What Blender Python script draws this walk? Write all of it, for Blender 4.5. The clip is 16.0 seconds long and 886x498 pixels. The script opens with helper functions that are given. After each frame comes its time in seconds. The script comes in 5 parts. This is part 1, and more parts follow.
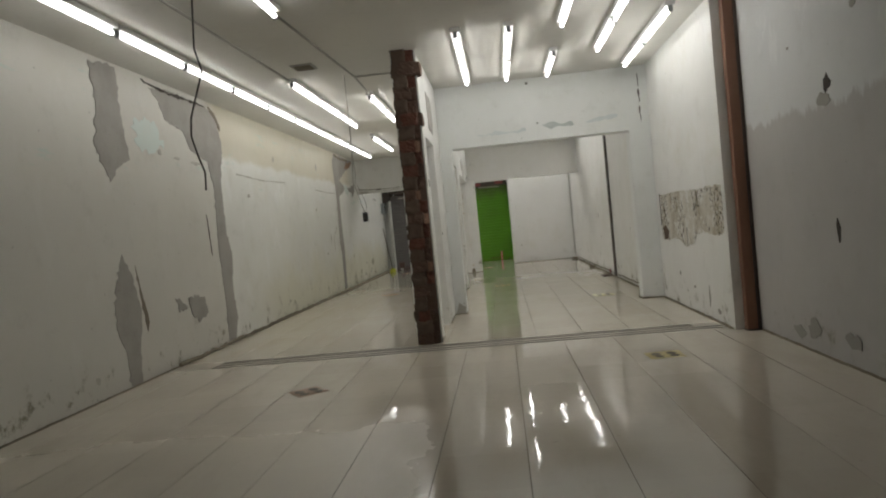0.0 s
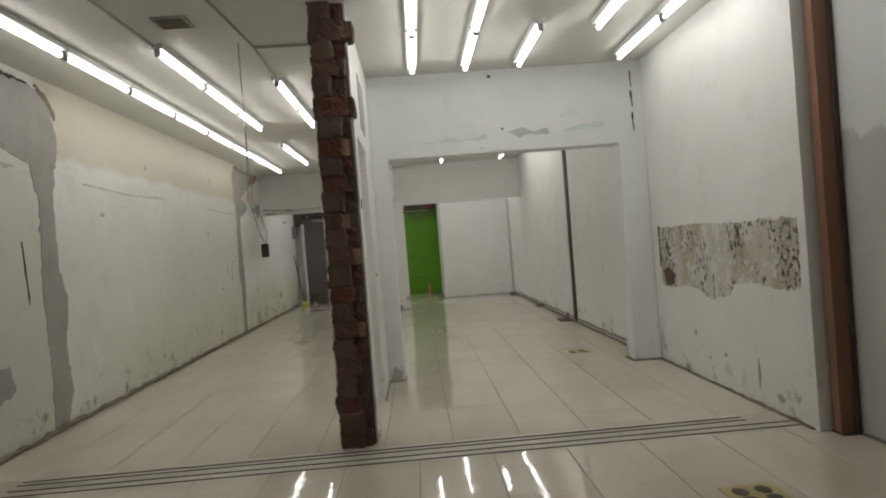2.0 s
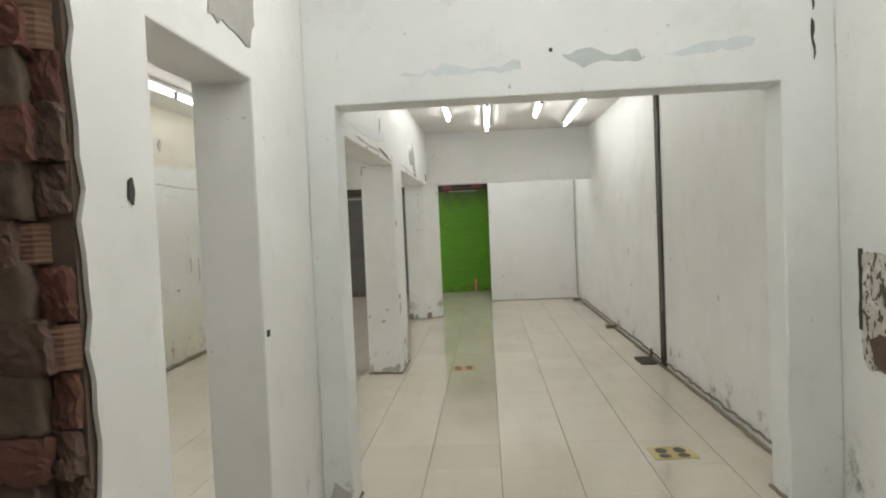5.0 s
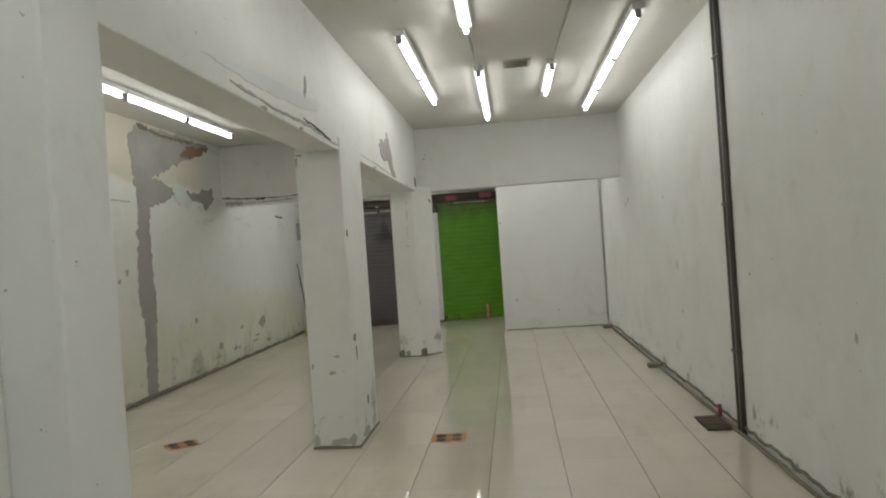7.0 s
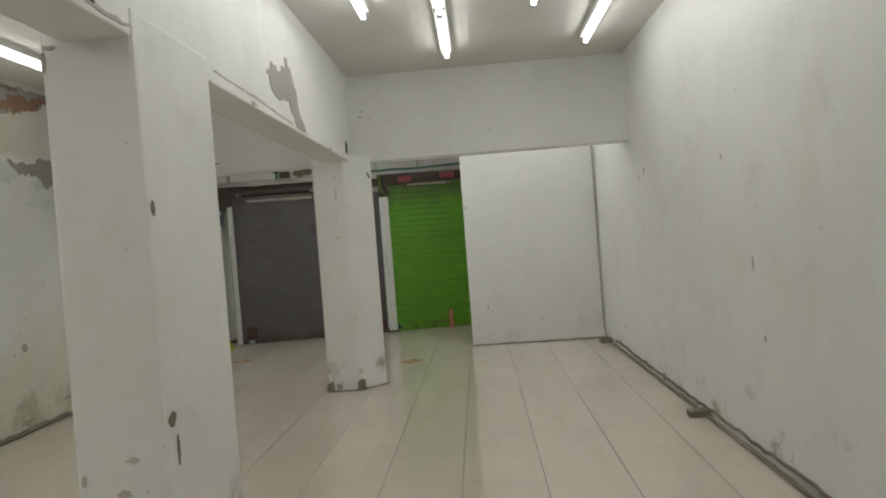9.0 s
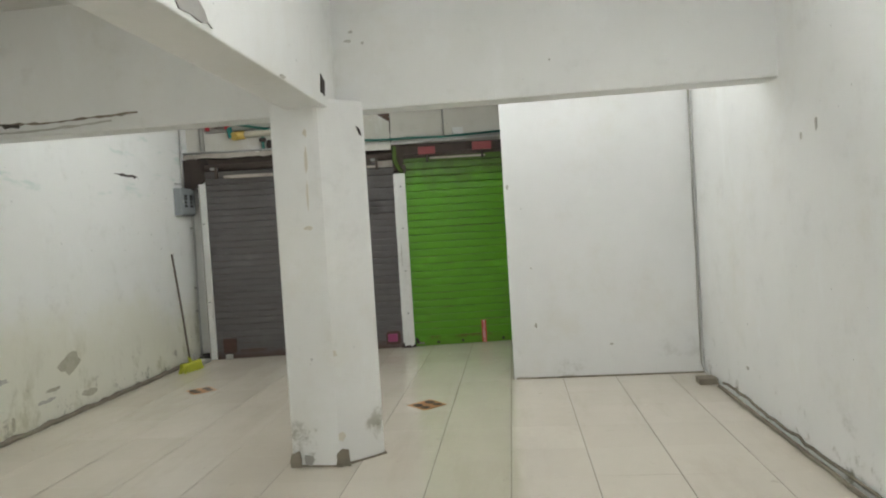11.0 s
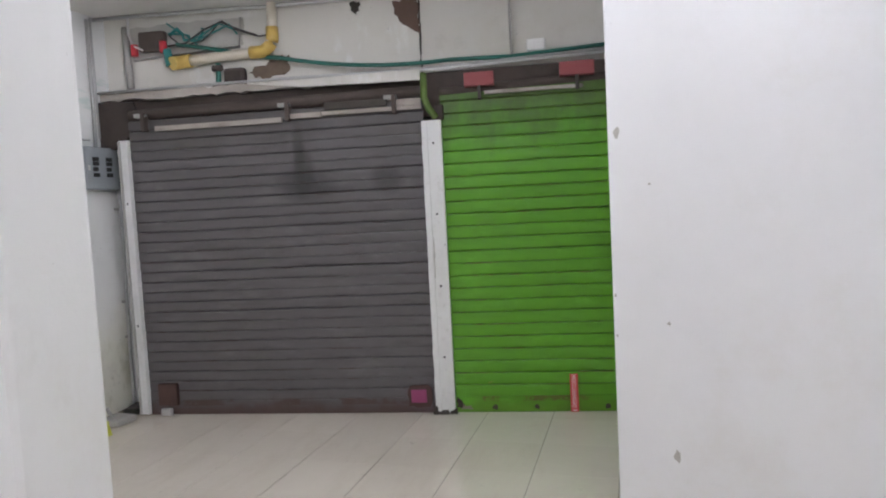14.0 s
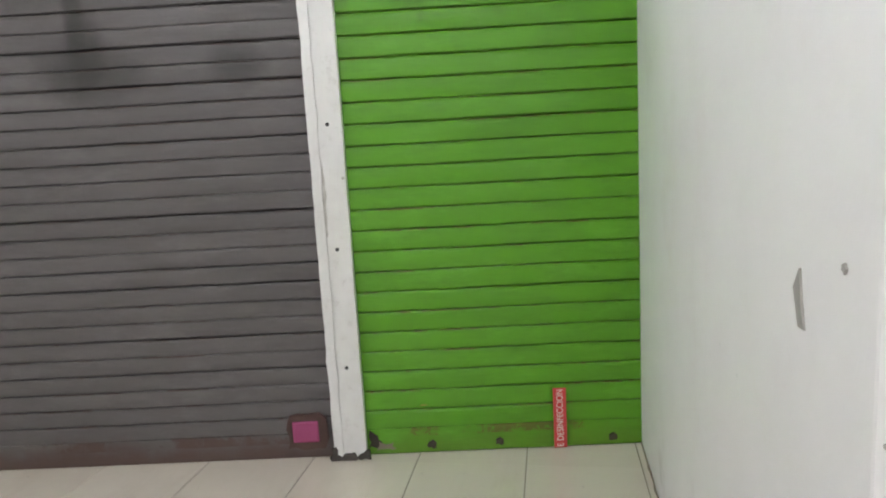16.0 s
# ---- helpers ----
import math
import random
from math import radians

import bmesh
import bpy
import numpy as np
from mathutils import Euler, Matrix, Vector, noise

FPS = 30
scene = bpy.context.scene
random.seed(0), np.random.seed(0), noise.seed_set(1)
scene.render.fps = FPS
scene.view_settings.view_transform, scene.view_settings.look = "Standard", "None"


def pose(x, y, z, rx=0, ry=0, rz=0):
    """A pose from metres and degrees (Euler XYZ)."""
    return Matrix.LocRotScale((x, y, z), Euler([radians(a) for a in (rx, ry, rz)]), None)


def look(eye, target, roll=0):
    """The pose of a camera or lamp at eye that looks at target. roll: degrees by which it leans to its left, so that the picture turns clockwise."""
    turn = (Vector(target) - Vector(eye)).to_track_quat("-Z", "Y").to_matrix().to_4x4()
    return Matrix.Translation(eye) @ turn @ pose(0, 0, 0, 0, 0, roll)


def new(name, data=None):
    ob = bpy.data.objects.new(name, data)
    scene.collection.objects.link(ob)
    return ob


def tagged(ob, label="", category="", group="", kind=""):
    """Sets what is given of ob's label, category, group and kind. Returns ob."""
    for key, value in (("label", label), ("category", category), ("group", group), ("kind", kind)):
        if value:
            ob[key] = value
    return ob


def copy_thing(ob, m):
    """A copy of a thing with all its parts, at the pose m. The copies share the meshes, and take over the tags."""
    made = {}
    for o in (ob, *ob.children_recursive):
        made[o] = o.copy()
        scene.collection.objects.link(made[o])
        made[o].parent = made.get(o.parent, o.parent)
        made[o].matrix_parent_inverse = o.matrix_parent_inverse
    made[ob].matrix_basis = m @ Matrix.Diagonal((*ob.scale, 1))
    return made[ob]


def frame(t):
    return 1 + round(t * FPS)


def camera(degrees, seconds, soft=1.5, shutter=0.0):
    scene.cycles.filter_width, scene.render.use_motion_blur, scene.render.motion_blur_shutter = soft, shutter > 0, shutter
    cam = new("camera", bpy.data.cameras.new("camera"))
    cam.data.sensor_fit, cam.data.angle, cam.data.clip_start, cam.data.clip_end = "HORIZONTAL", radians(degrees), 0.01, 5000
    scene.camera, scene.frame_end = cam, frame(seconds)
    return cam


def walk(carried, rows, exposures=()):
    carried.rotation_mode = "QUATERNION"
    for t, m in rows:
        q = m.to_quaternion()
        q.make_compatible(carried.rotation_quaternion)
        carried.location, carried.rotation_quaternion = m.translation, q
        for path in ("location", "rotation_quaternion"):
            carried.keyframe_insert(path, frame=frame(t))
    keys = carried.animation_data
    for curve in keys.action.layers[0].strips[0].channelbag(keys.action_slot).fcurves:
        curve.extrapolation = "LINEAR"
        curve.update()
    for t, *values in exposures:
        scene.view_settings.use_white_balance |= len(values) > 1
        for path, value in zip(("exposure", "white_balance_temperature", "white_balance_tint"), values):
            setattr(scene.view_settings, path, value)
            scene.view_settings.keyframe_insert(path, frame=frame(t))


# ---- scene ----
cam = camera(67.0, 16.0, 2.0)
PATH = [
    (0, (-0.278, -0.363, 1.301), (-0.457, 1.628, 1.233), -5.6),
    (0.5, (-0.33, 0.269, 1.308), (-0.419, 2.266, 1.259), -3.4),
    (1, (-0.398, 0.905, 1.347), (-0.501, 2.902, 1.368), -5.5),
    (1.5, (-0.465, 1.536, 1.375), (-0.525, 3.535, 1.419), -4.7),
    (2, (-0.667, 2.098, 1.462), (-0.585, 4.096, 1.441), -4.5),
    (2.5, (-0.698, 2.64, 1.565), (-0.633, 4.633, 1.408), -2.7),
    (3, (-0.703, 3.118, 1.635), (-0.707, 5.118, 1.612), -0.1),
    (3.5, (-0.623, 3.634, 1.637), (-0.526, 5.631, 1.603), -1.5),
    (4, (-0.401, 4.311, 1.661), (-0.461, 6.308, 1.59), -1.5),
    (4.5, (-0.256, 4.902, 1.68), (-0.3, 6.898, 1.566), -2.4),
    (5, (-0.033, 5.457, 1.678), (-0.165, 7.451, 1.601), -2.5),
    (5.2, (0.041, 5.692, 1.657), (-0.096, 7.687, 1.592), -2.3),
    (7.3, (0.252, 8.134, 1.512), (0.023, 10.121, 1.536), -4.5),
    (7.5, (0.241, 8.401, 1.497), (-0.015, 10.384, 1.561), -4.2),
    (8, (0.21, 9.04, 1.519), (0.158, 11.039, 1.569), -4.5),
    (8.5, (0.249, 9.727, 1.509), (0.096, 11.721, 1.554), -5.7),
    (9, (0.204, 10.425, 1.497), (0.097, 12.422, 1.464), -4.4),
    (9.2, (0.194, 10.679, 1.493), (0.152, 12.678, 1.473), -4.1),
    (11.3, (0.086, 13.319, 1.540), (-0.132, 15.306, 1.462), -3.5),
    (11.5, (0.108, 13.559, 1.533), (-0.038, 15.552, 1.447), -3.9),
    (12, (0.175, 14.254, 1.557), (-0.013, 16.242, 1.462), -3.3),
    (12.5, (0.121, 14.813, 1.545), (-0.071, 16.803, 1.508), -2.1),
    (13, (0.14, 15.452, 1.577), (-0.211, 17.421, 1.531), -0.9),
    (13.5, (0.204, 16.038, 1.59), (-0.319, 17.968, 1.551), -0.6),
    (14, (0.12, 16.617, 1.626), (-0.428, 18.535, 1.489), -3.0),
    (14.5, (0.035, 17.137, 1.582), (-0.64, 19.018, 1.502), -3.0),
    (15, (-0.136, 17.635, 1.593), (-0.713, 19.547, 1.479), -3.4),
    (15.5, (-0.245, 18.189, 1.543), (-0.712, 20.126, 1.366), -4.8),
    (16, (-0.358, 18.647, 1.427), (-0.679, 20.597, 1.122), -3.2),
]
walk(cam, [(t, look(eye, target, roll)) for t, eye, target, roll in PATH],
     [(0.0, -0.47, 6500, 10), (2.0, -0.47, 6500, 10), (3.0, -0.61, 6500, 10), (3.5, -0.55, 6480, 10), (4.0, -0.26, 6440, 10), (4.5, -0.02, 6380, 9.5), (5.0, 0.15, 6330, 9.5), (7.5, -0.38, 6360, 7), (8.5, -0.38, 6360, 7.5), (9.0, -0.29, 6360, 8), (11.5, 0.34, 6080, 8),
      (12.5, 0.32, 6150, 10), (13.0, 0.3, 6120, 10.5), (13.5, 0.42, 5920, 15), (14.0, 0.53, 5740, 20), (14.5, 0.73, 5700, 18.5), (15.0, 0.76, 5780, 18), (15.5, 0.78, 5880, 17), (16.0, 0.9, 5980, 15.5)])

# ---- world, exposure ----
world = bpy.data.worlds.new("world")
scene.world = world
world.use_nodes = True
world.node_tree.nodes["Background"].inputs[0].default_value = (0.5, 0.55, 0.6, 1)
world.node_tree.nodes["Background"].inputs[1].default_value = 0.02
TUBE_STRENGTH = 13.0

# ---- plan, in metres ----
CEIL = 3.28
LEFT, RIGHT, RIGHT_FRONT, RIGHT_BACK = -4.06, 1.93, 2.14, 1.88
PORTAL_Y, PORTAL_BACK = 9.32, 9.57
CW0, CW1 = -1.34, -1.06          # the wall in the middle
BEAM_Y0, BEAM_Y1 = 17.5, 17.9
SILL = 2.37                      # underside of the beams
BOX_X, BOX_Y = 0.03, 19.5
SHUT_Y, SHUT_TURN = 21.685, 7.8  # the shutters, askew to the shop
STREET_Y, STREET_TURN = 21.80, 8.4   # the wall above and behind them


# ---- materials ----
def smooth_mask(nt, value, low, high):
    n = nt.nodes.new("ShaderNodeMapRange")
    n.interpolation_type = "SMOOTHSTEP"
    n.inputs["From Min"].default_value, n.inputs["From Max"].default_value = low, high
    nt.links.new(value, n.inputs["Value"])
    return n.outputs[0]


def calc(nt, op, a, b):
    n = nt.nodes.new("ShaderNodeMath")
    n.operation = op
    for i, v in enumerate((a, b)):
        if isinstance(v, (int, float)):
            n.inputs[i].default_value = v
        else:
            nt.links.new(v, n.inputs[i])
    return n.outputs[0]


def noise_of(nt, vector, scale, detail=6.0, rough=0.6, stretch=None):
    if stretch:
        m = nt.nodes.new("ShaderNodeMapping")
        m.inputs["Scale"].default_value = stretch
        nt.links.new(vector, m.inputs["Vector"])
        vector = m.outputs[0]
    n = nt.nodes.new("ShaderNodeTexNoise")
    n.inputs["Scale"].default_value, n.inputs["Detail"].default_value = scale, detail
    n.inputs["Roughness"].default_value = rough
    nt.links.new(vector, n.inputs["Vector"])
    return n.outputs[0]


def blend(nt, mask, a, b):
    n = nt.nodes.new("ShaderNodeMix")
    n.data_type = "RGBA"
    if isinstance(mask, (int, float)):
        n.inputs[0].default_value = mask
    else:
        nt.links.new(mask, n.inputs[0])
    for i, v in ((6, a), (7, b)):
        if isinstance(v, tuple):
            n.inputs[i].default_value = (*v[:3], 1)
        else:
            nt.links.new(v, n.inputs[i])
    return n.outputs[2]


def start(name, rough=0.6, metal=0.0):
    m = bpy.data.materials.new(name)
    m.use_nodes = True
    nt = m.node_tree
    b = nt.nodes["Principled BSDF"]
    b.inputs["Roughness"].default_value, b.inputs["Metallic"].default_value = rough, metal
    g = nt.nodes.new("ShaderNodeNewGeometry")
    return m, nt, b, g.outputs["Position"]


def bumped(nt, b, height, strength, distance):
    n = nt.nodes.new("ShaderNodeBump")
    n.inputs["Strength"].default_value, n.inputs["Distance"].default_value = strength, distance
    nt.links.new(height, n.inputs["Height"])
    nt.links.new(n.outputs[0], b.inputs["Normal"])


def grimy(name, base, dirt, amount=0.5, rough=0.6, metal=0.0, coarse=1.2, fine=14.0, bump=0.15, stretch=None, depth=0.004):
    """A surface of one colour with clouds, specks of dirt and fine relief."""
    m, nt, b, p = start(name, rough, metal)
    clouds = smooth_mask(nt, noise_of(nt, p, coarse, 5, 0.6, stretch), 0.38, 0.72)
    specks = smooth_mask(nt, noise_of(nt, p, fine, 8, 0.7, stretch), 0.55, 0.75)
    pale = tuple(min(1, c * 1.04) for c in base)
    dull = tuple(0.6 * c + 0.4 * d for c, d in zip(base, dirt))
    c = blend(nt, calc(nt, "MULTIPLY", clouds, amount), pale, dull)
    c = blend(nt, calc(nt, "MULTIPLY", specks, amount * 0.7), c, dirt)
    nt.links.new(c, b.inputs["Base Color"])
    bumped(nt, b, noise_of(nt, p, fine * 3, 6, 0.65, stretch), bump, depth)
    return m


def right_face(y):
    """Where the slightly slanting wall on the right stands at y."""
    return 1.90 - 0.09 * (y - 9.57) / 12.73


def wall_paint(name, base=(0.80, 0.80, 0.78), scuff=0.5, cream=False, bare=False):
    """Old white emulsion: rolled unevenly, scuffed, with grime where feet and mops reach."""
    m, nt, b, p = start(name, 0.62)
    sep = nt.nodes.new("ShaderNodeSeparateXYZ")
    nt.links.new(p, sep.inputs[0])
    x, y, z = sep.outputs
    clouds = smooth_mask(nt, noise_of(nt, p, 0.8, 6, 0.6), 0.35, 0.75)
    c = blend(nt, calc(nt, "MULTIPLY", clouds, 0.5), base, tuple(v * 0.9 for v in base))
    roll = smooth_mask(nt, noise_of(nt, p, 2.0, 4, 0.6, (1, 1, 0.25)), 0.45, 0.8)
    c = blend(nt, calc(nt, "MULTIPLY", roll, 0.35), c, tuple(v * f for v, f in zip(base, (0.92, 0.93, 0.9))))
    stain = smooth_mask(nt, noise_of(nt, p, 1.25, 9, 0.72), 0.5, 0.72)
    c = blend(nt, calc(nt, "MULTIPLY", stain, 0.32), c, tuple(v * f for v, f in zip(base, (0.84, 0.81, 0.72))))
    daub = smooth_mask(nt, noise_of(nt, p, 3.4, 5, 0.6, (1, 1, 0.5)), 0.56, 0.66)
    c = blend(nt, calc(nt, "MULTIPLY", daub, 0.4), c, (0.85, 0.86, 0.85))
    if cream:
        edge = calc(nt, "ADD", z, calc(nt, "MULTIPLY", noise_of(nt, p, 1.5, 4), 0.25))
        band = calc(nt, "MULTIPLY", smooth_mask(nt, edge, 2.62, 2.74), smooth_mask(nt, y, 8.3, 8.7))
        band = calc(nt, "MULTIPLY", band, smooth_mask(nt, y, 17.4, 16.2))
        # front stretch browner and darker, stretch past the second cement strip whiter
        front_part = smooth_mask(nt, calc(nt, "ADD", y, calc(nt, "MULTIPLY", noise_of(nt, p, 2.0, 4), 0.2)), 8.75, 8.5)
        c = blend(nt, calc(nt, "MULTIPLY", front_part, 0.6), c, blend(nt, noise_of(nt, p, 1.1, 6, 0.65), (0.62, 0.60, 0.545), (0.54, 0.51, 0.45)))
        back_part = smooth_mask(nt, y, 15.2, 15.35)
        c = blend(nt, calc(nt, "MULTIPLY", back_part, 0.6), c, (0.85, 0.855, 0.84))
        c = blend(nt, calc(nt, "MULTIPLY", band, 0.8), c, (0.59, 0.55, 0.43))
        wash = calc(nt, "MULTIPLY", smooth_mask(nt, noise_of(nt, p, 2.6, 5, 0.7, (1, 0.6, 2.5)), 0.58, 0.7), smooth_mask(nt, edge, 2.0, 2.3))
        c = blend(nt, calc(nt, "MULTIPLY", wash, 0.5), c, (0.50, 0.62, 0.57))
    if bare:
        ragged = calc(nt, "ADD", z, calc(nt, "MULTIPLY", noise_of(nt, p, 5.0, 6, 0.75, (1, 1, 0.3)), 0.42))
        zone = smooth_mask(nt, ragged, 2.17, 2.11)
        c = blend(nt, calc(nt, "MULTIPLY", zone, 0.9), c, blend(nt, noise_of(nt, p, 1.3, 5), (0.42, 0.41, 0.40), (0.56, 0.54, 0.52)))
    if cream:
        damp = calc(nt, "MULTIPLY", smooth_mask(nt, noise_of(nt, p, 2.1, 8, 0.72, (1, 1.2, 0.7)), 0.5, 0.64), smooth_mask(nt, calc(nt, "ADD", z, calc(nt, "MULTIPLY", noise_of(nt, p, 1.1, 3), 0.9)), 1.35, 0.6))
        damp = calc(nt, "MULTIPLY", damp, smooth_mask(nt, y, 12.0, 15.5))
        sour = calc(nt, "MULTIPLY", smooth_mask(nt, calc(nt, "ADD", z, calc(nt, "MULTIPLY", noise_of(nt, p, 0.9, 6, 0.65), 1.6)), 2.0, 1.2), smooth_mask(nt, y, 8.8, 11.0))
        c = blend(nt, calc(nt, "MULTIPLY", sour, 0.55), c, (0.69, 0.665, 0.50))
        c = blend(nt, calc(nt, "MULTIPLY", damp, 0.6), c, (0.42, 0.40, 0.27))
    blots = smooth_mask(nt, noise_of(nt, p, 3.2, 9, 0.74), 0.54, 0.68)
    low = smooth_mask(nt, calc(nt, "ADD", z, calc(nt, "MULTIPLY", noise_of(nt, p, 1.7, 3), 0.5)), 0.75, 0.28)
    grime = calc(nt, "MULTIPLY", blots, calc(nt, "ADD", calc(nt, "MULTIPLY", low, 0.95 * scuff), 0.07 * scuff))
    c = blend(nt, grime, c, (0.27, 0.255, 0.19))
    specks = smooth_mask(nt, noise_of(nt, p, 24.0, 3, 0.5), 0.745, 0.77)
    c = blend(nt, calc(nt, "MULTIPLY", specks, 0.55 * scuff), c, (0.25, 0.24, 0.22))
    nt.links.new(c, b.inputs["Base Color"])
    rough = nt.nodes.new("ShaderNodeMapRange")
    rough.inputs["To Min"].default_value, rough.inputs["To Max"].default_value = 0.45, 0.75
    nt.links.new(clouds, rough.inputs["Value"])
    nt.links.new(rough.outputs[0], b.inputs["Roughness"])
    relief = calc(nt, "ADD", noise_of(nt, p, 1.6, 3), calc(nt, "MULTIPLY", noise_of(nt, p, 55, 5), 0.12))
    bumped(nt, b, relief, 0.35, 0.02)
    return m


def tile_glaze(name):
    """Cream porcelain, polished, with a little wave in the gloss and dull mop marks; each tile a shade of its own."""
    m, nt, b, p = start(name, 0.12)
    rnd = nt.nodes.new("ShaderNodeObjectInfo").outputs["Random"]
    isl = nt.nodes.new("ShaderNodeNewGeometry").outputs["Random Per Island"]
    shade = calc(nt, "FRACT", calc(nt, "ADD", rnd, isl), 0.0)
    c = blend(nt, shade, (0.65, 0.595, 0.50), (0.69, 0.635, 0.54))
    marble = smooth_mask(nt, noise_of(nt, p, 1.4, 7, 0.65), 0.4, 0.75)
    c = blend(nt, calc(nt, "MULTIPLY", marble, 0.45), c, (0.60, 0.545, 0.46))
    mop = smooth_mask(nt, noise_of(nt, p, 1.1, 8, 0.7, (2.2, 0.5, 1)), 0.48, 0.66)
    c = blend(nt, calc(nt, "MULTIPLY", mop, 0.28), c, (0.51, 0.45, 0.345))
    spots = smooth_mask(nt, noise_of(nt, p, 9, 6, 0.7), 0.63, 0.72)
    c = blend(nt, calc(nt, "MULTIPLY", spots, 0.4), c, (0.33, 0.29, 0.23))
    nt.links.new(c, b.inputs["Base Color"])
    r = nt.nodes.new("ShaderNodeMapRange")
    r.inputs["To Min"].default_value, r.inputs["To Max"].default_value = 0.02, 0.085
    nt.links.new(smooth_mask(nt, noise_of(nt, p, 2.3, 6, 0.7), 0.3, 0.8), r.inputs["Value"])
    # an unswept film of dust in the front corner takes the polish off
    sep = nt.nodes.new("ShaderNodeSeparateXYZ")
    nt.links.new(p, sep.inputs[0])
    ragged_x = calc(nt, "ADD", sep.outputs[0], calc(nt, "MULTIPLY", noise_of(nt, p, 2.0, 5), 0.5))
    film = calc(nt, "MULTIPLY", smooth_mask(nt, ragged_x, -0.35, -0.7), smooth_mask(nt, calc(nt, "ADD", sep.outputs[1], noise_of(nt, p, 1.5, 4)), 5.0, 4.4))
    nt.links.new(calc(nt, "ADD", r.outputs[0], calc(nt, "MULTIPLY", film, 0.28)), b.inputs["Roughness"])
    b.inputs["IOR"].default_value = 1.72
    bumped(nt, b, noise_of(nt, p, 5.0, 2), 0.06, 0.02)
    return m


def shutter_paint(name, base, dirt, rust, pitch, top_tone, foot_rust, smears=()):
    """Enamel on rolled steel: streaks, black dirt and painted shade in the laps, rust at the seams and the bottom rail,
    darker dusty slats towards the top and, where given, oily smears (x, z, half width, half height).
    """
    m, nt, b, p = start(name, 0.42, 0.0)
    sep = nt.nodes.new("ShaderNodeSeparateXYZ")
    nt.links.new(p, sep.inputs[0])
    x, y, z = sep.outputs
    streak = smooth_mask(nt, noise_of(nt, p, 3.0, 7, 0.7, (1, 1, 6)), 0.42, 0.78)
    c = blend(nt, calc(nt, "MULTIPLY", streak, 0.45), base, dirt)
    cloud = smooth_mask(nt, noise_of(nt, p, 1.1, 4), 0.4, 0.7)
    c = blend(nt, calc(nt, "MULTIPLY", cloud, 0.35), c, tuple(0.5 * (u + v) for u, v in zip(base, dirt)))
    dust = smooth_mask(nt, noise_of(nt, p, 2.2, 6, 0.65, (1, 1, 2.5)), 0.52, 0.72)
    c = blend(nt, calc(nt, "MULTIPLY", dust, 0.32), c, tuple(min(1, 1.5 * v + 0.03) for v in base))
    chips = smooth_mask(nt, noise_of(nt, p, 6, 8, 0.75, (1, 1, 5)), 0.71, 0.76)
    c = blend(nt, calc(nt, "MULTIPLY", chips, 0.5), c, rust)
    for sx, sz, w, h in smears:
        dx = calc(nt, "DIVIDE", calc(nt, "SUBTRACT", x, sx), w)
        dz = calc(nt, "DIVIDE", calc(nt, "SUBTRACT", z, sz), h)
        d = calc(nt, "ADD", calc(nt, "MULTIPLY", dx, dx), calc(nt, "MULTIPLY", dz, dz))
        d = calc(nt, "ADD", d, calc(nt, "MULTIPLY", noise_of(nt, p, 7, 4), 0.8))
        c = blend(nt, calc(nt, "MULTIPLY", smooth_mask(nt, d, 1.7, 0.3), 0.72), c, (0.03, 0.028, 0.026))
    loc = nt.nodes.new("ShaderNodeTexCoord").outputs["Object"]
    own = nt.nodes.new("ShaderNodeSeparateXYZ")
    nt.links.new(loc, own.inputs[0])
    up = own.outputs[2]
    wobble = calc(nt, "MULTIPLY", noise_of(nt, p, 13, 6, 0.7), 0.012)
    # groove dirt, with the shade of each lap painted into the same line
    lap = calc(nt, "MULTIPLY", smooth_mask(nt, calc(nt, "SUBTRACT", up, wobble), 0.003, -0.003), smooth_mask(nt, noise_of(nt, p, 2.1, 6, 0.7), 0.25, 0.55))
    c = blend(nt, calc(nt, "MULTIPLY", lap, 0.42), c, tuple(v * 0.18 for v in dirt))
    seam = calc(nt, "MULTIPLY", smooth_mask(nt, calc(nt, "ADD", up, wobble), pitch * 0.955, pitch * 0.99), smooth_mask(nt, noise_of(nt, p, 2.6, 7, 0.78), 0.5, 0.58))
    c = blend(nt, calc(nt, "MULTIPLY", seam, 0.8), c, rust)
    # dusty darker tone that grows towards the top slats
    high = smooth_mask(nt, calc(nt, "ADD", z, calc(nt, "MULTIPLY", noise_of(nt, p, 2.4, 7, 0.7, (1.6, 1, 0.7)), 0.9)), 2.42, 2.9)
    c = blend(nt, calc(nt, "MULTIPLY", high, 0.8), c, top_tone)
    foot = smooth_mask(nt, calc(nt, "ADD", z, calc(nt, "MULTIPLY", noise_of(nt, p, 5, 5), 0.22)), 0.26, 0.12)
    c = blend(nt, calc(nt, "MULTIPLY", foot, foot_rust), c, rust)
    nt.links.new(c, b.inputs["Base Color"])
    gloss = nt.nodes.new("ShaderNodeMapRange")
    gloss.inputs["To Min"].default_value, gloss.inputs["To Max"].default_value = 0.34, 0.6
    nt.links.new(streak, gloss.inputs["Value"])
    nt.links.new(gloss.outputs[0], b.inputs["Roughness"])
    bumped(nt, b, noise_of(nt, p, 4, 5, 0.6, (1, 1, 2)), 0.45, 0.015)
    return m


def plain(name, colour, rough=0.5, metal=0.0):
    return grimy(name, colour, tuple(c * 0.45 for c in colour), 0.35, rough, metal, 3.0, 30.0, 0.06, None, 0.002)


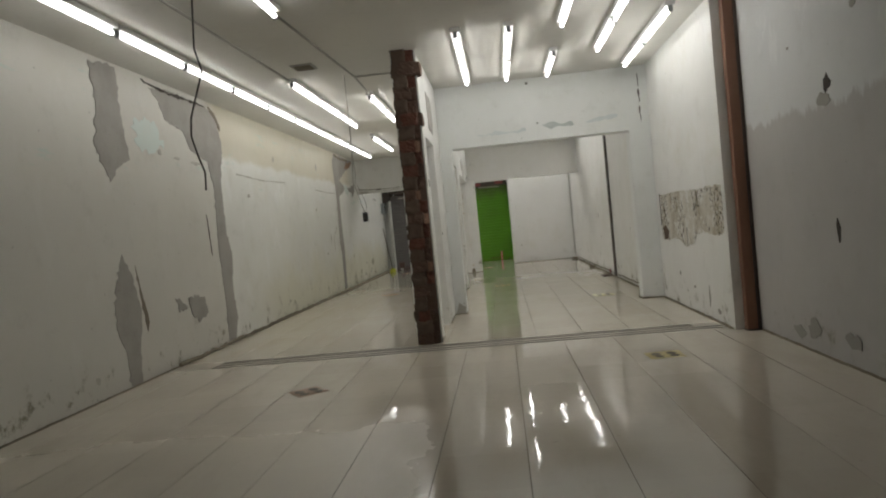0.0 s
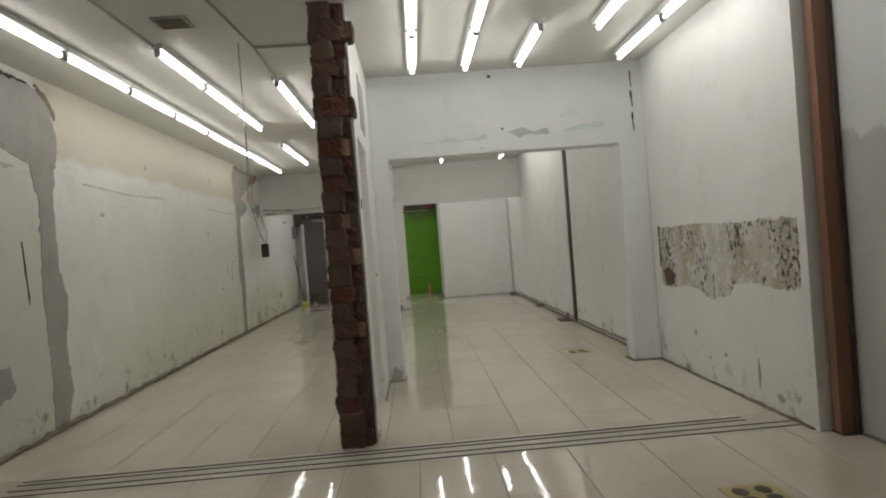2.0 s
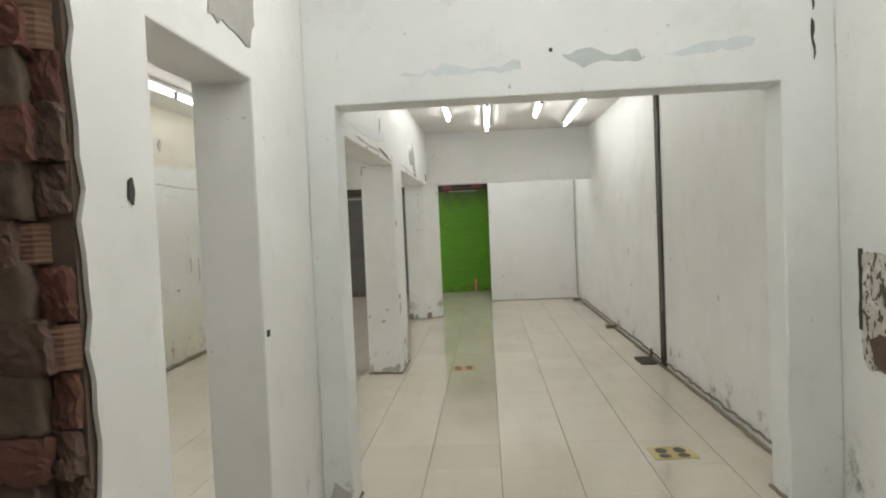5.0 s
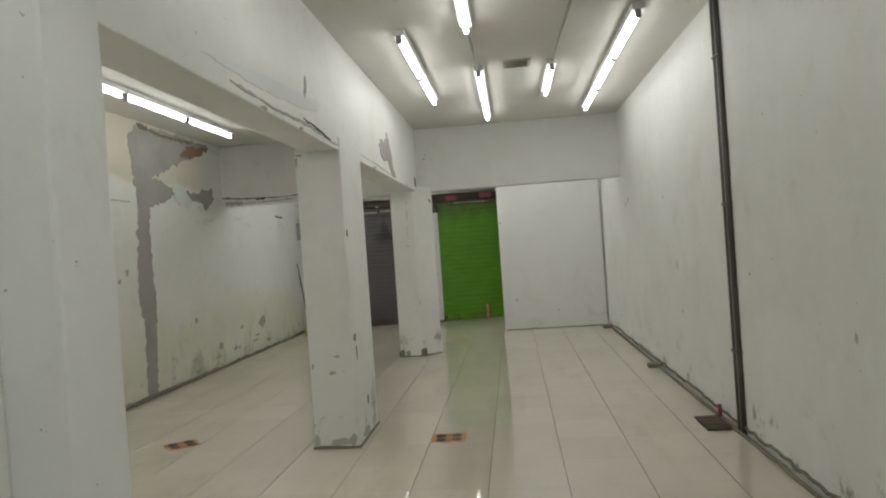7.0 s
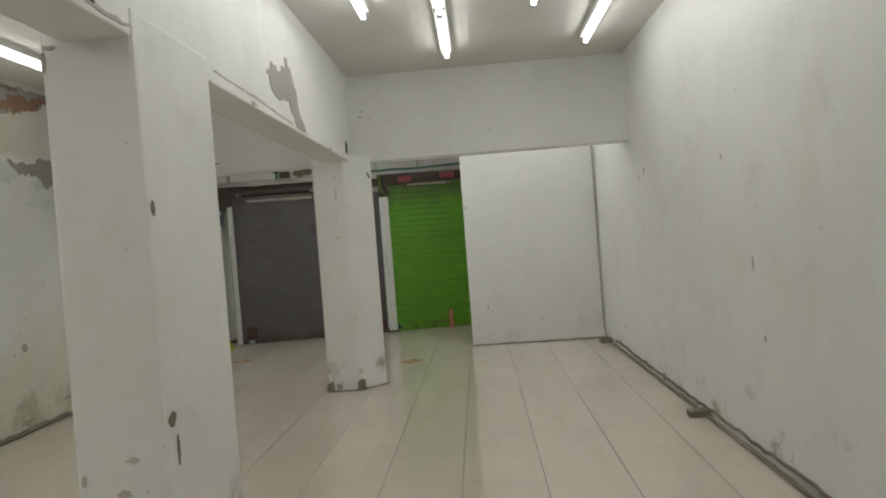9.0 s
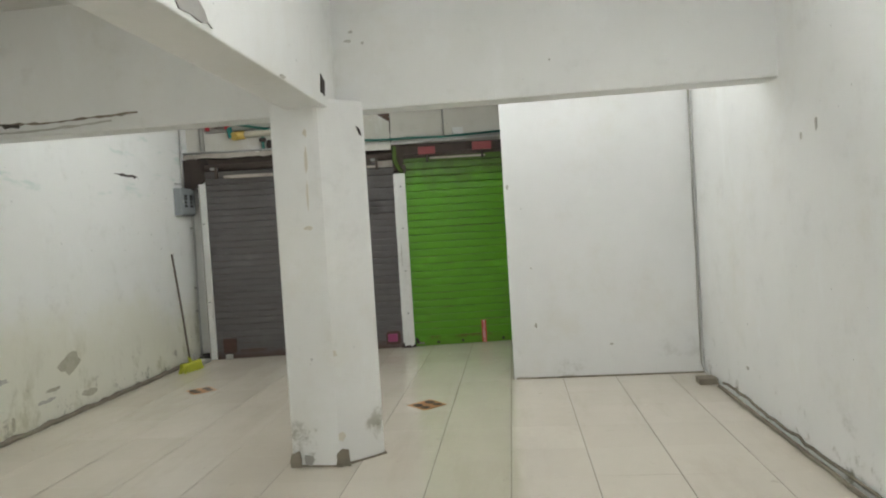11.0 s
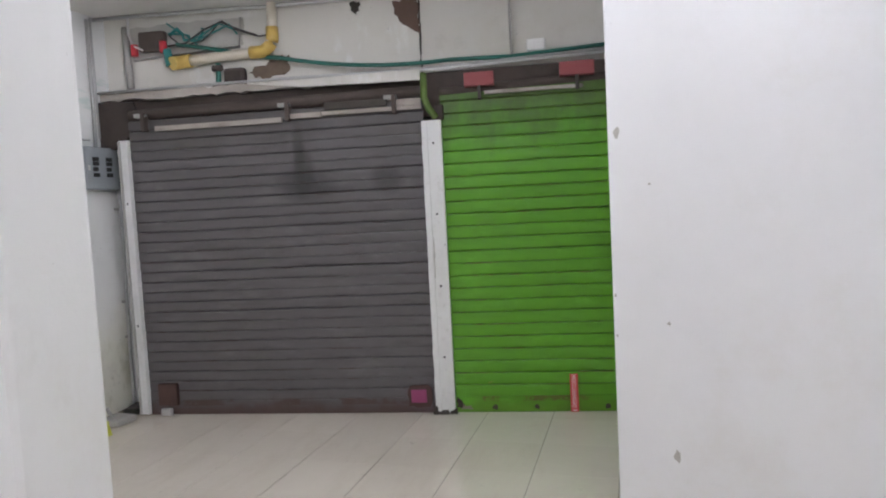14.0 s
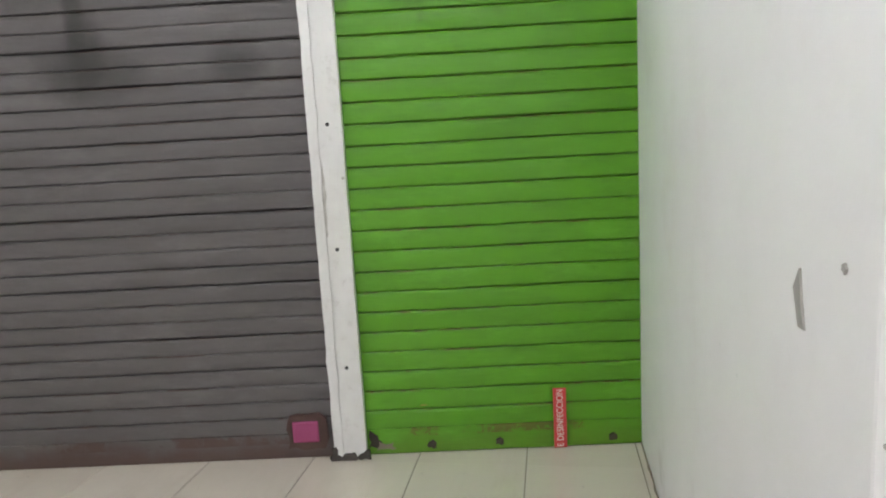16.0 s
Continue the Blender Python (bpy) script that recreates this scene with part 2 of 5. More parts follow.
def glowing(name, colour, strength):
    m = bpy.data.materials.new(name)
    m.use_nodes = True
    b = m.node_tree.nodes["Principled BSDF"]
    b.inputs["Base Color"].default_value = (0.9, 0.9, 0.9, 1)
    b.inputs["Emission Color"].default_value = (*colour, 1)
    b.inputs["Emission Strength"].default_value = strength
    return m


M_WALL = wall_paint("white wall paint", (0.83, 0.83, 0.81), 1.1)
# whiter than M_WALL: the extra light on the box is put into its colour
M_WALL_BOX = wall_paint("lightened white wall paint", (0.86, 0.86, 0.855), 0.25)
M_WALL_LINTEL = wall_paint("stained beige-white paint", (0.68, 0.66, 0.60), 1.6)
M_CONCRETE = grimy("stained concrete edge", (0.52, 0.48, 0.42), (0.17, 0.13, 0.10), 0.95, 0.9, 0, 2.2, 18, 0.5)
M_WALL_PORTAL = wall_paint("cool white wall paint", (0.825, 0.845, 0.835), 1.1)
M_WALL_LEFT = wall_paint("white and cream wall paint", (0.78, 0.785, 0.75), 1.5, cream=True)
M_WALL_FRONT = wall_paint("wall with bare lower half", (0.70, 0.71, 0.71), 0.9, bare=True)
M_CEIL = grimy("ceiling paint", (0.70, 0.69, 0.65), (0.5, 0.475, 0.42), 0.45, 0.85, 0, 0.7, 12, 0.2)
M_CEMENT = grimy("bare cement render", (0.375, 0.36, 0.335), (0.23, 0.215, 0.19), 0.7, 0.9, 0, 3.0, 22, 0.5)
M_SMEAR = grimy("pale blue filler", (0.67, 0.715, 0.72), (0.50, 0.56, 0.56), 0.6, 0.8, 0, 5, 25, 0.3)
M_SCAR = grimy("orange clay showing through", (0.33, 0.19, 0.125), (0.30, 0.26, 0.22), 0.9, 0.9, 0, 7, 30, 0.5)
M_BLUISH = grimy("thin grey-blue smear", (0.745, 0.765, 0.765), (0.80, 0.80, 0.79), 0.9, 0.75, 0, 3, 12, 0.2)
M_TEALWASH = grimy("old pale teal paint", (0.64, 0.71, 0.68), (0.72, 0.73, 0.69), 0.9, 0.8, 0, 4, 18, 0.2)
M_STAIN = grimy("damp brownish stain", (0.46, 0.44, 0.35), (0.26, 0.24, 0.16), 0.8, 0.85, 0, 9, 36, 0.2)
M_FILLER = grimy("grey-blue filler", (0.53, 0.58, 0.57), (0.36, 0.39, 0.38), 0.8, 0.8, 0, 6, 28, 0.4)
M_SCUFF = grimy("scuffed paint", (0.50, 0.485, 0.44), (0.25, 0.23, 0.2), 0.7, 0.85, 0, 8, 40, 0.3)
M_TAN = grimy("tan scrape", (0.66, 0.625, 0.54), (0.45, 0.4, 0.33), 0.7, 0.8, 0, 9, 40, 0.2)
M_HOLE = grimy("dark broken masonry", (0.07, 0.06, 0.05), (0.02, 0.02, 0.02), 0.6, 0.95, 0, 6, 30, 0.5)
# near-black rust; also the painted shade in the casing corner
M_RUST_SHADE = grimy("near-black rusty steel and recess shade", (0.065, 0.05, 0.042), (0.02, 0.016, 0.014), 0.8, 0.85, 0.1, 5, 24, 0.4)
M_HOLLOW_BROWN = grimy("brown broken plaster", (0.20, 0.15, 0.11), (0.09, 0.065, 0.05), 0.8, 0.95, 0, 9, 35, 0.6)
M_CLAY = grimy("broken clay brick", (0.165, 0.070, 0.050), (0.10, 0.068, 0.05), 0.85, 0.92, 0, 9.0, 26, 0.8)
M_CLAY_PALE = grimy("fresh broken clay", (0.27, 0.155, 0.105), (0.14, 0.08, 0.055), 0.7, 0.92, 0, 12.0, 30, 0.9, (1, 1, 3))
M_CLAY_DARK = grimy("sooty clay brick", (0.145, 0.092, 0.069), (0.09, 0.07, 0.055), 0.8, 0.95, 0, 6.0, 26, 0.7)
M_MORTAR = grimy("old mortar", (0.152, 0.110, 0.082), (0.085, 0.056, 0.042), 0.8, 0.97, 0, 7.0, 30, 0.9)
M_TILE = tile_glaze("cream floor tile")
M_GROUT = grimy("dirty grout", (0.26, 0.23, 0.185), (0.06, 0.05, 0.04), 0.8, 0.9, 0, 1.3, 30)
M_STRIP = grimy("threshold strip", (0.52, 0.48, 0.41), (0.25, 0.22, 0.18), 0.6, 0.35)
M_RAIL = grimy("blackened rail", (0.07, 0.06, 0.055), (0.03, 0.03, 0.03), 0.5, 0.5, 0.4)
M_POST = grimy("red oxide steel", (0.29, 0.15, 0.095), (0.14, 0.07, 0.05), 0.7, 0.55, 0, 2.0, 18, 0.2, (1, 1, 0.3))
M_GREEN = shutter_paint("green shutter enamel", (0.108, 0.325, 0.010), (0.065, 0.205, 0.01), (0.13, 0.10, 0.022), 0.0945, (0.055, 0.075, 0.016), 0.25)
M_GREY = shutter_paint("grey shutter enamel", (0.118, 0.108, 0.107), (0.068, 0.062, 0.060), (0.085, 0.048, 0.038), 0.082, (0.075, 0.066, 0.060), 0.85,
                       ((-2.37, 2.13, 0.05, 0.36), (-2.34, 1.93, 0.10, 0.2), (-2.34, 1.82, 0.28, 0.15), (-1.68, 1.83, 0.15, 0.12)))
M_WHITE_STEEL = grimy("white painted steel", (0.74, 0.74, 0.72), (0.3, 0.27, 0.22), 0.45, 0.4, 0, 2.5, 20, 0.1)
M_RAILDIRTY = grimy("dirty pale steel", (0.38, 0.335, 0.29), (0.12, 0.09, 0.07), 0.95, 0.5, 0, 5, 22, 0.2)
M_RUST = grimy("rusty brown steel", (0.105, 0.082, 0.068), (0.035, 0.027, 0.022), 0.85, 0.8, 0.2, 3, 18, 0.4)
M_GALV = grimy("galvanised conduit", (0.55, 0.55, 0.54), (0.3, 0.29, 0.27), 0.5, 0.4, 0.6, 4, 25, 0.1)
M_CONDUIT = grimy("grey painted conduit", (0.42, 0.41, 0.38), (0.2, 0.18, 0.15), 0.6, 0.6, 0, 4, 25, 0.15)
M_DARKPIPE = grimy("dark painted pipe", (0.10, 0.09, 0.08), (0.05, 0.04, 0.035), 0.6, 0.5, 0, 3, 20, 0.15)
M_DUST = grimy("dust-filled skirting", (0.245, 0.215, 0.165), (0.085, 0.07, 0.05), 0.8, 0.95, 0, 3, 16, 0.5)
M_PANEL = plain("grey enamel panel", (0.30, 0.32, 0.33), 0.4)
M_BLACK = plain("black plastic", (0.02, 0.02, 0.02), 0.45)
M_CPVC = plain("off-white plastic pipe", (0.68, 0.62, 0.5), 0.4)
M_YELLOW = plain("yellow plastic fitting", (0.62, 0.43, 0.10), 0.4)
M_HOSE = plain("green hose", (0.03, 0.16, 0.12), 0.5)
M_TEAL = plain("teal wire", (0.03, 0.22, 0.20), 0.5)
M_LOCK = grimy("rusty lock plate", (0.085, 0.045, 0.036), (0.05, 0.03, 0.025), 0.8, 0.7, 0, 8, 30, 0.3)
M_PINK = plain("faded pink plate", (0.33, 0.06, 0.16), 0.5)
M_PINKRED = plain("faded red plate", (0.29, 0.07, 0.07), 0.6)
M_REDTAG = plain("red sticker", (0.62, 0.06, 0.06), 0.45)
M_LETTER = plain("white lettering", (0.85, 0.8, 0.78), 0.5)
M_RED = plain("red cap", (0.5, 0.03, 0.04), 0.4)
M_BROOM = plain("yellow-green broom bristle", (0.50, 0.52, 0.05), 0.7)
M_STICK = plain("dark broom handle", (0.14, 0.115, 0.085), 0.5)
M_YSTICK = grimy("worn yellow floor sticker", (0.46, 0.38, 0.13), (0.40, 0.36, 0.28), 0.9, 0.4, 0, 9, 40, 0.05)
M_OSTICK = grimy("worn orange floor sticker", (0.46, 0.22, 0.085), (0.22, 0.14, 0.08), 0.8, 0.45, 0, 9, 40, 0.05)
M_BSTICK = plain("worn brown floor sticker", (0.27, 0.16, 0.09), 0.4)
M_PRINT = grimy("black shoe print", (0.06, 0.045, 0.03), (0.25, 0.22, 0.15), 0.8, 0.5, 0, 14, 50, 0.05)
M_BROWNPLATE = plain("brown drain plate", (0.12, 0.075, 0.055), 0.5)
M_HOUSING = plain("white lamp housing", (0.75, 0.75, 0.74), 0.45)
M_TUBE = glowing("lit fluorescent tube", (1.0, 0.985, 0.94), TUBE_STRENGTH)
M_WIRE = plain("dark cable", (0.05, 0.045, 0.04), 0.6)


# ---- building blocks ----
def mesh_ob(name, bm, material, parent=None):
    me = bpy.data.meshes.new(name)
    bm.to_mesh(me)
    bm.free()
    ob = new(name, me)
    for mt in (material if isinstance(material, (list, tuple)) else [material]):
        me.materials.append(mt)
    if parent:
        ob.parent = parent
    return ob


def part(name, bm, material, parent, label=""):
    ob = mesh_ob(name, bm, material, parent)
    return tagged(ob, label) if label else ob


def thing(name, label, category, at=(0, 0, 0), turn=0.0, group="", kind=""):
    ob = new(name)
    ob.empty_display_size = 0.1
    ob.matrix_basis = pose(*at, 0, 0, turn)
    return tagged(ob, label, category, group, kind)


def structure(name, bm, material, label, category="wall"):
    return tagged(mesh_ob(name, bm, material), label, category, kind="structure")


def box(x0, x1, y0, y1, z0, z1, bevel=0.0, bm=None, segments=2):
    b = bmesh.new()
    bmesh.ops.create_cube(b, size=1)
    for v in b.verts:
        v.co = Vector(((x0 + x1) / 2 + v.co.x * (x1 - x0), (y0 + y1) / 2 + v.co.y * (y1 - y0), (z0 + z1) / 2 + v.co.z * (z1 - z0)))
    if bevel:
        bmesh.ops.bevel(b, geom=b.edges[:], offset=bevel, segments=segments, profile=0.6, affect="EDGES")
    return join(bm, b)


def join(bm, b):
    if bm is None:
        return b
    me = bpy.data.meshes.new("tmp")
    b.to_mesh(me)
    b.free()
    bm.from_mesh(me)
    bpy.data.meshes.remove(me)
    return bm


def prism(points, axis, a, b, bevel=0.0):
    """An outline in the plane across axis (x: y,z; y: x,z; z: x,y), drawn out from a to b."""
    bm = bmesh.new()
    put = {"x": lambda p, q, d: (d, p, q), "y": lambda p, q, d: (p, d, q), "z": lambda p, q, d: (p, q, d)}[axis]
    f = bm.faces.new([bm.verts.new(put(p, q, a)) for p, q in points])
    top = bmesh.ops.extrude_face_region(bm, geom=[f])["geom"]
    shift = Vector(put(0, 0, b - a))
    for v in top:
        if isinstance(v, bmesh.types.BMVert):
            v.co += shift
    bmesh.ops.recalc_face_normals(bm, faces=bm.faces[:])
    if bevel:
        bmesh.ops.bevel(bm, geom=[e for e in bm.edges if e.calc_face_angle(0) > 0.5], offset=bevel, segments=2, profile=0.6, affect="EDGES")
    return bm


def tube(points, radius, sides=8, bm=None, close=True):
    """A round pipe or cable along points."""
    b = bmesh.new()
    pts = [Vector(p) for p in points]
    rings = []
    for i, p in enumerate(pts):
        d = (pts[min(i + 1, len(pts) - 1)] - pts[max(i - 1, 0)]).normalized()
        side = d.cross(Vector((0, 0, 1)) if abs(d.z) < 0.9 else Vector((1, 0, 0))).normalized()
        up = side.cross(d)
        rings.append([b.verts.new(p + radius * (math.cos(2 * math.pi * k / sides) * side + math.sin(2 * math.pi * k / sides) * up)) for k in range(sides)])
    for r0, r1 in zip(rings, rings[1:]):
        for k in range(sides):
            b.faces.new((r0[k], r0[(k + 1) % sides], r1[(k + 1) % sides], r1[k])).smooth = True
    if close:
        b.faces.new(rings[0]), b.faces.new(rings[-1])
    bmesh.ops.recalc_face_normals(b, faces=b.faces[:])
    return join(bm, b)


def sag(a, b, drop, n=10):
    a, b = Vector(a), Vector(b)
    return [a.lerp(b, i / n) - Vector((0, 0, drop * 4 * (i / n) * (1 - i / n))) for i in range(n + 1)]


def ragged(outline, seed, rough=0.03, step=0.04):
    """The outline with its sides broken up into small uneven steps, pushed in and out across each side."""
    rng = random.Random(seed)
    out = []
    for (x0, y0), (x1, y1) in zip(outline, outline[1:] + outline[:1]):
        length = math.hypot(x1 - x0, y1 - y0)
        n = max(1, int(length / step))
        nx, ny = (y1 - y0) / length, (x0 - x1) / length
        for i in range(n):
            f = i / n
            d = 0 if i == 0 else max(-1.2, min(1.2, rng.gauss(0, 0.6))) * rough * min(1, 6 * f, 6 * (1 - f))
            out.append((x0 + (x1 - x0) * f + nx * d, y0 + (y1 - y0) * f + ny * d))
    return out


def spot(x, y, w, h, seed):
    """A small uneven blot, w and h its half sizes."""
    rng = random.Random(seed * 7 + 3)
    return [(x + w * math.cos(a) * rng.uniform(0.55, 1.15), y + h * math.sin(a) * rng.uniform(0.55, 1.15)) for a in [math.pi * k / 5 for k in range(10)]]


def flake(name, outline, plane, at, out, material, wall, label, seed, rough=0.03, thick=0.006):
    """A patch of bare or filled wall with a broken edge, just proud of the wall. plane: x or y; at: the wall's face; out: +1 or -1, towards the room."""
    bm = prism(ragged(outline, seed, rough), plane, at - 0.004 * out, at + thick * out)
    bmesh.ops.triangulate(bm, faces=[f for f in bm.faces if len(f.verts) > 4], ngon_method="EAR_CLIP")
    return part(name, bm, material, wall, label)


# ---- walls, beams, ceiling ----
wall_left = structure("wall_left", box(LEFT - 0.2, LEFT, -2.6, 21.35, -0.05, CEIL), M_WALL_LEFT, "long shop wall in old white and cream paint, patched with cement")
# unseen wall behind the camera's start, added to close the room
wall_closing = structure("wall_closing", box(LEFT - 0.2, RIGHT_FRONT + 0.2, -2.8, -2.6, -0.05, CEIL), M_WALL, "plain white wall, unseen, added to close the front room")
wall_right_front = structure("wall_right_front", box(RIGHT_FRONT, RIGHT_FRONT + 0.2, -2.6, 6.45, -0.05, CEIL), M_WALL_FRONT, "scuffed grey-white wall, bare cement in its lower half")
wall_right = structure("wall_right", box(RIGHT, RIGHT + 0.41, 6.45, PORTAL_BACK, -0.05, CEIL), M_WALL, "white painted wall with a hacked-off patch")
wall_right_back = structure("wall_right_back", prism([(1.90, PORTAL_BACK), (2.2, PORTAL_BACK), (2.2, 22.3), (1.81, 22.3)], "z", -0.05, CEIL), M_WALL, "long white painted wall, grubby along the floor")
wall_portal = structure("wall_portal", prism([(CW1, -0.05), (-0.883, -0.05), (-0.883, 2.385), (1.63, 2.385), (1.63, -0.05), (RIGHT, -0.05), (RIGHT, CEIL), (CW1, CEIL)],
                                             "y", PORTAL_Y, PORTAL_BACK, 0.012), M_WALL_PORTAL, "white plastered wall with a wide square opening")
wall_middle = structure("wall_middle", prism([(7.13, -0.05), (7.5, -0.05), (7.5, 2.36), (8.43, 2.36), (8.43, -0.05), (PORTAL_BACK, -0.05), (PORTAL_BACK, CEIL), (7.13, CEIL)],
                                             "x", CW0, CW1, 0.012), M_WALL, "white plastered partition with a narrow doorway, broken off at its end")
beam_middle = structure("beam_middle", box(CW0, CW1, PORTAL_BACK, BEAM_Y0, SILL - 0.01, CEIL, 0.01), M_WALL, "long white plastered beam with stained patches", "beam")
beam_cross = structure("beam_cross", box(LEFT, 1.95, BEAM_Y0, 17.71, SILL - 0.005, CEIL, 0.01), M_WALL, "white plastered cross beam", "beam")
pillar_middle = structure("pillar_middle", box(-1.42, -1.05, 12.93, 13.66, -0.05, SILL + 0.1, 0.018), M_WALL, "square white plastered pillar, chipped at the foot", "pillar")
pillar_back = structure("pillar_back", prism([(-1.45, 17.235), (-1.12, 17.215), (-0.865, 17.45), (-1.0, 17.80), (-1.45, 17.80)], "z", -0.05, SILL + 0.05, 0.025),
                        M_WALL, "thick white plastered pillar with scraped marks", "pillar")
wall_box = structure("wall_box", box(BOX_X, 1.95, BOX_Y, 22.3, -0.05, CEIL, 0.008), M_WALL_BOX, "white boxed-in wall beside the green shutter")
ceiling = structure("ceiling", box(LEFT - 0.2, RIGHT_FRONT + 0.2, -2.8, 22.6, CEIL, CEIL + 0.15), M_CEIL, "flat grey-white plastered ceiling", "ceiling")

# the street front, askew, with the openings of both shutters
front_wall = thing("wall_street", "white wall above the two roller shutters, pipes fixed to it", "wall", (0, STREET_Y, 0), STREET_TURN, kind="structure")
part("lintel", box(-4.35, 0.3, 0.14, 0.4, 2.60, CEIL + 0.01), M_WALL_LINTEL, front_wall)
part("lintel_edge", prism(ragged([(-4.35, 2.60), (-1.43, 2.60), (-1.43, 2.65), (-2.6, 2.655), (-4.35, 2.66)], 12, 0.012, 0.05), "y", 0.03, 0.14), M_CONCRETE, front_wall, "rough concrete edge")
part("board", prism([(-2.8, 2.645), (-1.43, 2.66), (-1.43, 2.575), (-2.35, 2.59)], "y", 0.0, 0.03, 0.003), M_WALL_LINTEL, front_wall, "pale tapered board")
part("shutter_casing", box(-4.35, -1.43, 0.10, 0.4, 2.30, 2.60), M_RUST, front_wall, "dark rusty shutter casing")
part("shutter_casing", box(-1.43, 0.3, 0.08, 0.4, 2.30, 2.64), M_RUST, front_wall, "dark rusty shutter casing")
# dark sheet: shade of the casing's recessed corner, painted on
part("shaded_corner", prism(ragged([(-4.16, 2.59), (-3.80, 2.58), (-3.76, 2.48), (-3.80, 2.36), (-3.88, 2.26), (-3.98, 2.2), (-4.16, 2.2)], 13, 0.008, 0.05), "y", -0.005, 0.02), M_RUST_SHADE, front_wall, "dark sheet painted as the shaded recess of the casing")
part("wood_piece", box(-3.68, -3.05, 0.0, 0.06, 2.43, 2.50, 0.008), M_RUST_SHADE, front_wall, "dark brown timber")
part("backing", box(-4.4, 0.3, 0.25, 0.45, -0.05, 2.32), M_RUST, front_wall)
part("reveal", box(-4.3, -3.85, 0.13, 0.25, -0.05, 2.30), M_WALL, front_wall)

# bare and filled patches, cracks
flake("bare_patch", [(5.8, 3.22), (6.25, 3.25), (6.28, 2.7), (6.35, 2.3), (6.1, 2.2), (5.95, 2.05), (5.75, 2.4), (5.85, 2.8)], "x", LEFT, 1, M_CEMENT, wall_left, "grey bare cement patch", 1, 0.028)
flake("bare_patch", [(6.9, 3.17), (7.4, 3.22), (8.2, 3.2), (8.65, 3.12), (8.75, 2.7), (8.6, 2.2), (8.6, 1.5), (8.72, 1.2), (8.63, 0.7), (8.7, 0.3), (8.55, 0.02), (8.32, 0.02), (8.35, 0.6), (8.3, 1.3),
                     (8.36, 2.1), (8.25, 2.45), (7.8, 2.55), (7.6, 2.78), (7.2, 2.85), (7.1, 3.05)], "x", LEFT, 1, M_CEMENT, wall_left, "grey bare cement patch", 2, 0.02)
flake("bare_patch", [(6.0, 1.33), (6.15, 1.1), (6.25, 0.75), (6.15, 0.35), (6.12, 0.0), (5.92, 0.0), (5.9, 0.35), (5.78, 0.62), (5.83, 1.0)], "x", LEFT, 1, M_CEMENT, wall_left, "grey bare cement patch", 3, 0.022)
flake("crack", [(6.22, 1.2), (6.3, 0.9), (6.38, 0.6), (6.33, 0.5), (6.3, 0.62), (6.27, 0.85)], "x", LEFT, 1, M_DUST, wall_left, "dark crack", 4, 0.015, 0.005)
flake("bare_patch", [(7.3, 0.74), (7.72, 0.72), (7.78, 0.5), (7.5, 0.42), (7.35, 0.55)], "x", LEFT, 1, M_CEMENT, wall_left, "grey bare cement patch", 5, 0.03)
flake("bare_patch", [(6.98, 0.78), (7.15, 0.7), (7.3, 0.66), (7.05, 0.6)], "x", LEFT, 1, M_CEMENT, wall_left, "grey bare cement patch", 6, 0.03)
flake("crack", [(8.03, 1.75), (8.045, 1.75), (8.095, 1.25), (8.08, 1.2)], "x", LEFT, 1, M_HOLE, wall_left, "thin dark crack", 7, 0.006, 0.005)
flake("broken_edge", [(6.75, 3.24), (7.2, 3.2), (7.6, 3.205), (8.3, 3.2), (8.3, 3.18), (7.7, 3.175), (7.2, 3.17), (6.8, 3.21)], "x", LEFT, 1, M_HOLE, wall_left, "broken plaster edge", 8, 0.015, 0.009)
flake("broken_edge", [(8.45, 3.22), (8.62, 3.14), (8.76, 2.98), (8.74, 2.92), (8.6, 3.08), (8.42, 3.19)], "x", LEFT, 1, M_DUST, wall_left, "broken plaster edge", 18, 0.015, 0.009)
flake("bare_patch", [(15.05, 3.05), (15.2, 3.22), (16.0, 3.24), (16.9, 3.24), (17.15, 3.2), (16.3, 2.92), (15.5, 2.62), (15.75, 2.6), (16.0, 2.55), (16.05, 2.46), (15.7, 2.32), (15.42, 2.26), (15.38, 1.6), (15.42, 1.13), (15.36, 0.5), (15.31, 0.0),
                     (15.12, 0.0), (15.14, 0.8), (15.06, 1.2), (15.08, 1.6), (15.16, 2.3)], "x", LEFT, 1, M_CEMENT, wall_left, "grey bare cement patch", 9, 0.03)
flake("brick_scar", [(16.26, 2.97), (16.5, 3.14), (17.1, 3.2), (16.89, 3.07), (16.6, 3.0)], "x", LEFT, 1, M_SCAR, wall_left, "bare orange brick showing through", 10, 0.04, 0.009)
flake("broken_edge", [(15.25, 3.25), (15.8, 3.2), (16.6, 3.22), (16.6, 3.19), (15.8, 3.16), (15.3, 3.19)], "x", LEFT, 1, M_DUST, wall_left, "broken plaster edge", 19, 0.02, 0.010)
flake("bare_patch", [(16.37, 2.52), (16.64, 2.5), (16.9, 2.58), (17.15, 2.62), (17.2, 2.48), (16.92, 2.28), (16.75, 2.42), (16.5, 2.42)], "x", LEFT, 1, M_CEMENT, wall_left, "grey bare cement patch", 11, 0.03)
flake("old_paint", [(16.02, 2.57), (16.38, 2.52), (16.55, 2.40), (16.3, 2.3), (16.04, 2.4)], "x", LEFT, 1, M_TEALWASH, wall_left, "old pale teal paint showing through", 16, 0.04, 0.004)
flake("old_paint", [(6.5, 2.75), (6.95, 2.8), (7.1, 2.5), (6.8, 2.42), (6.5, 2.5)], "x", LEFT, 1, M_TEALWASH, wall_left, "old pale teal paint showing through", 17, 0.05, 0.004)
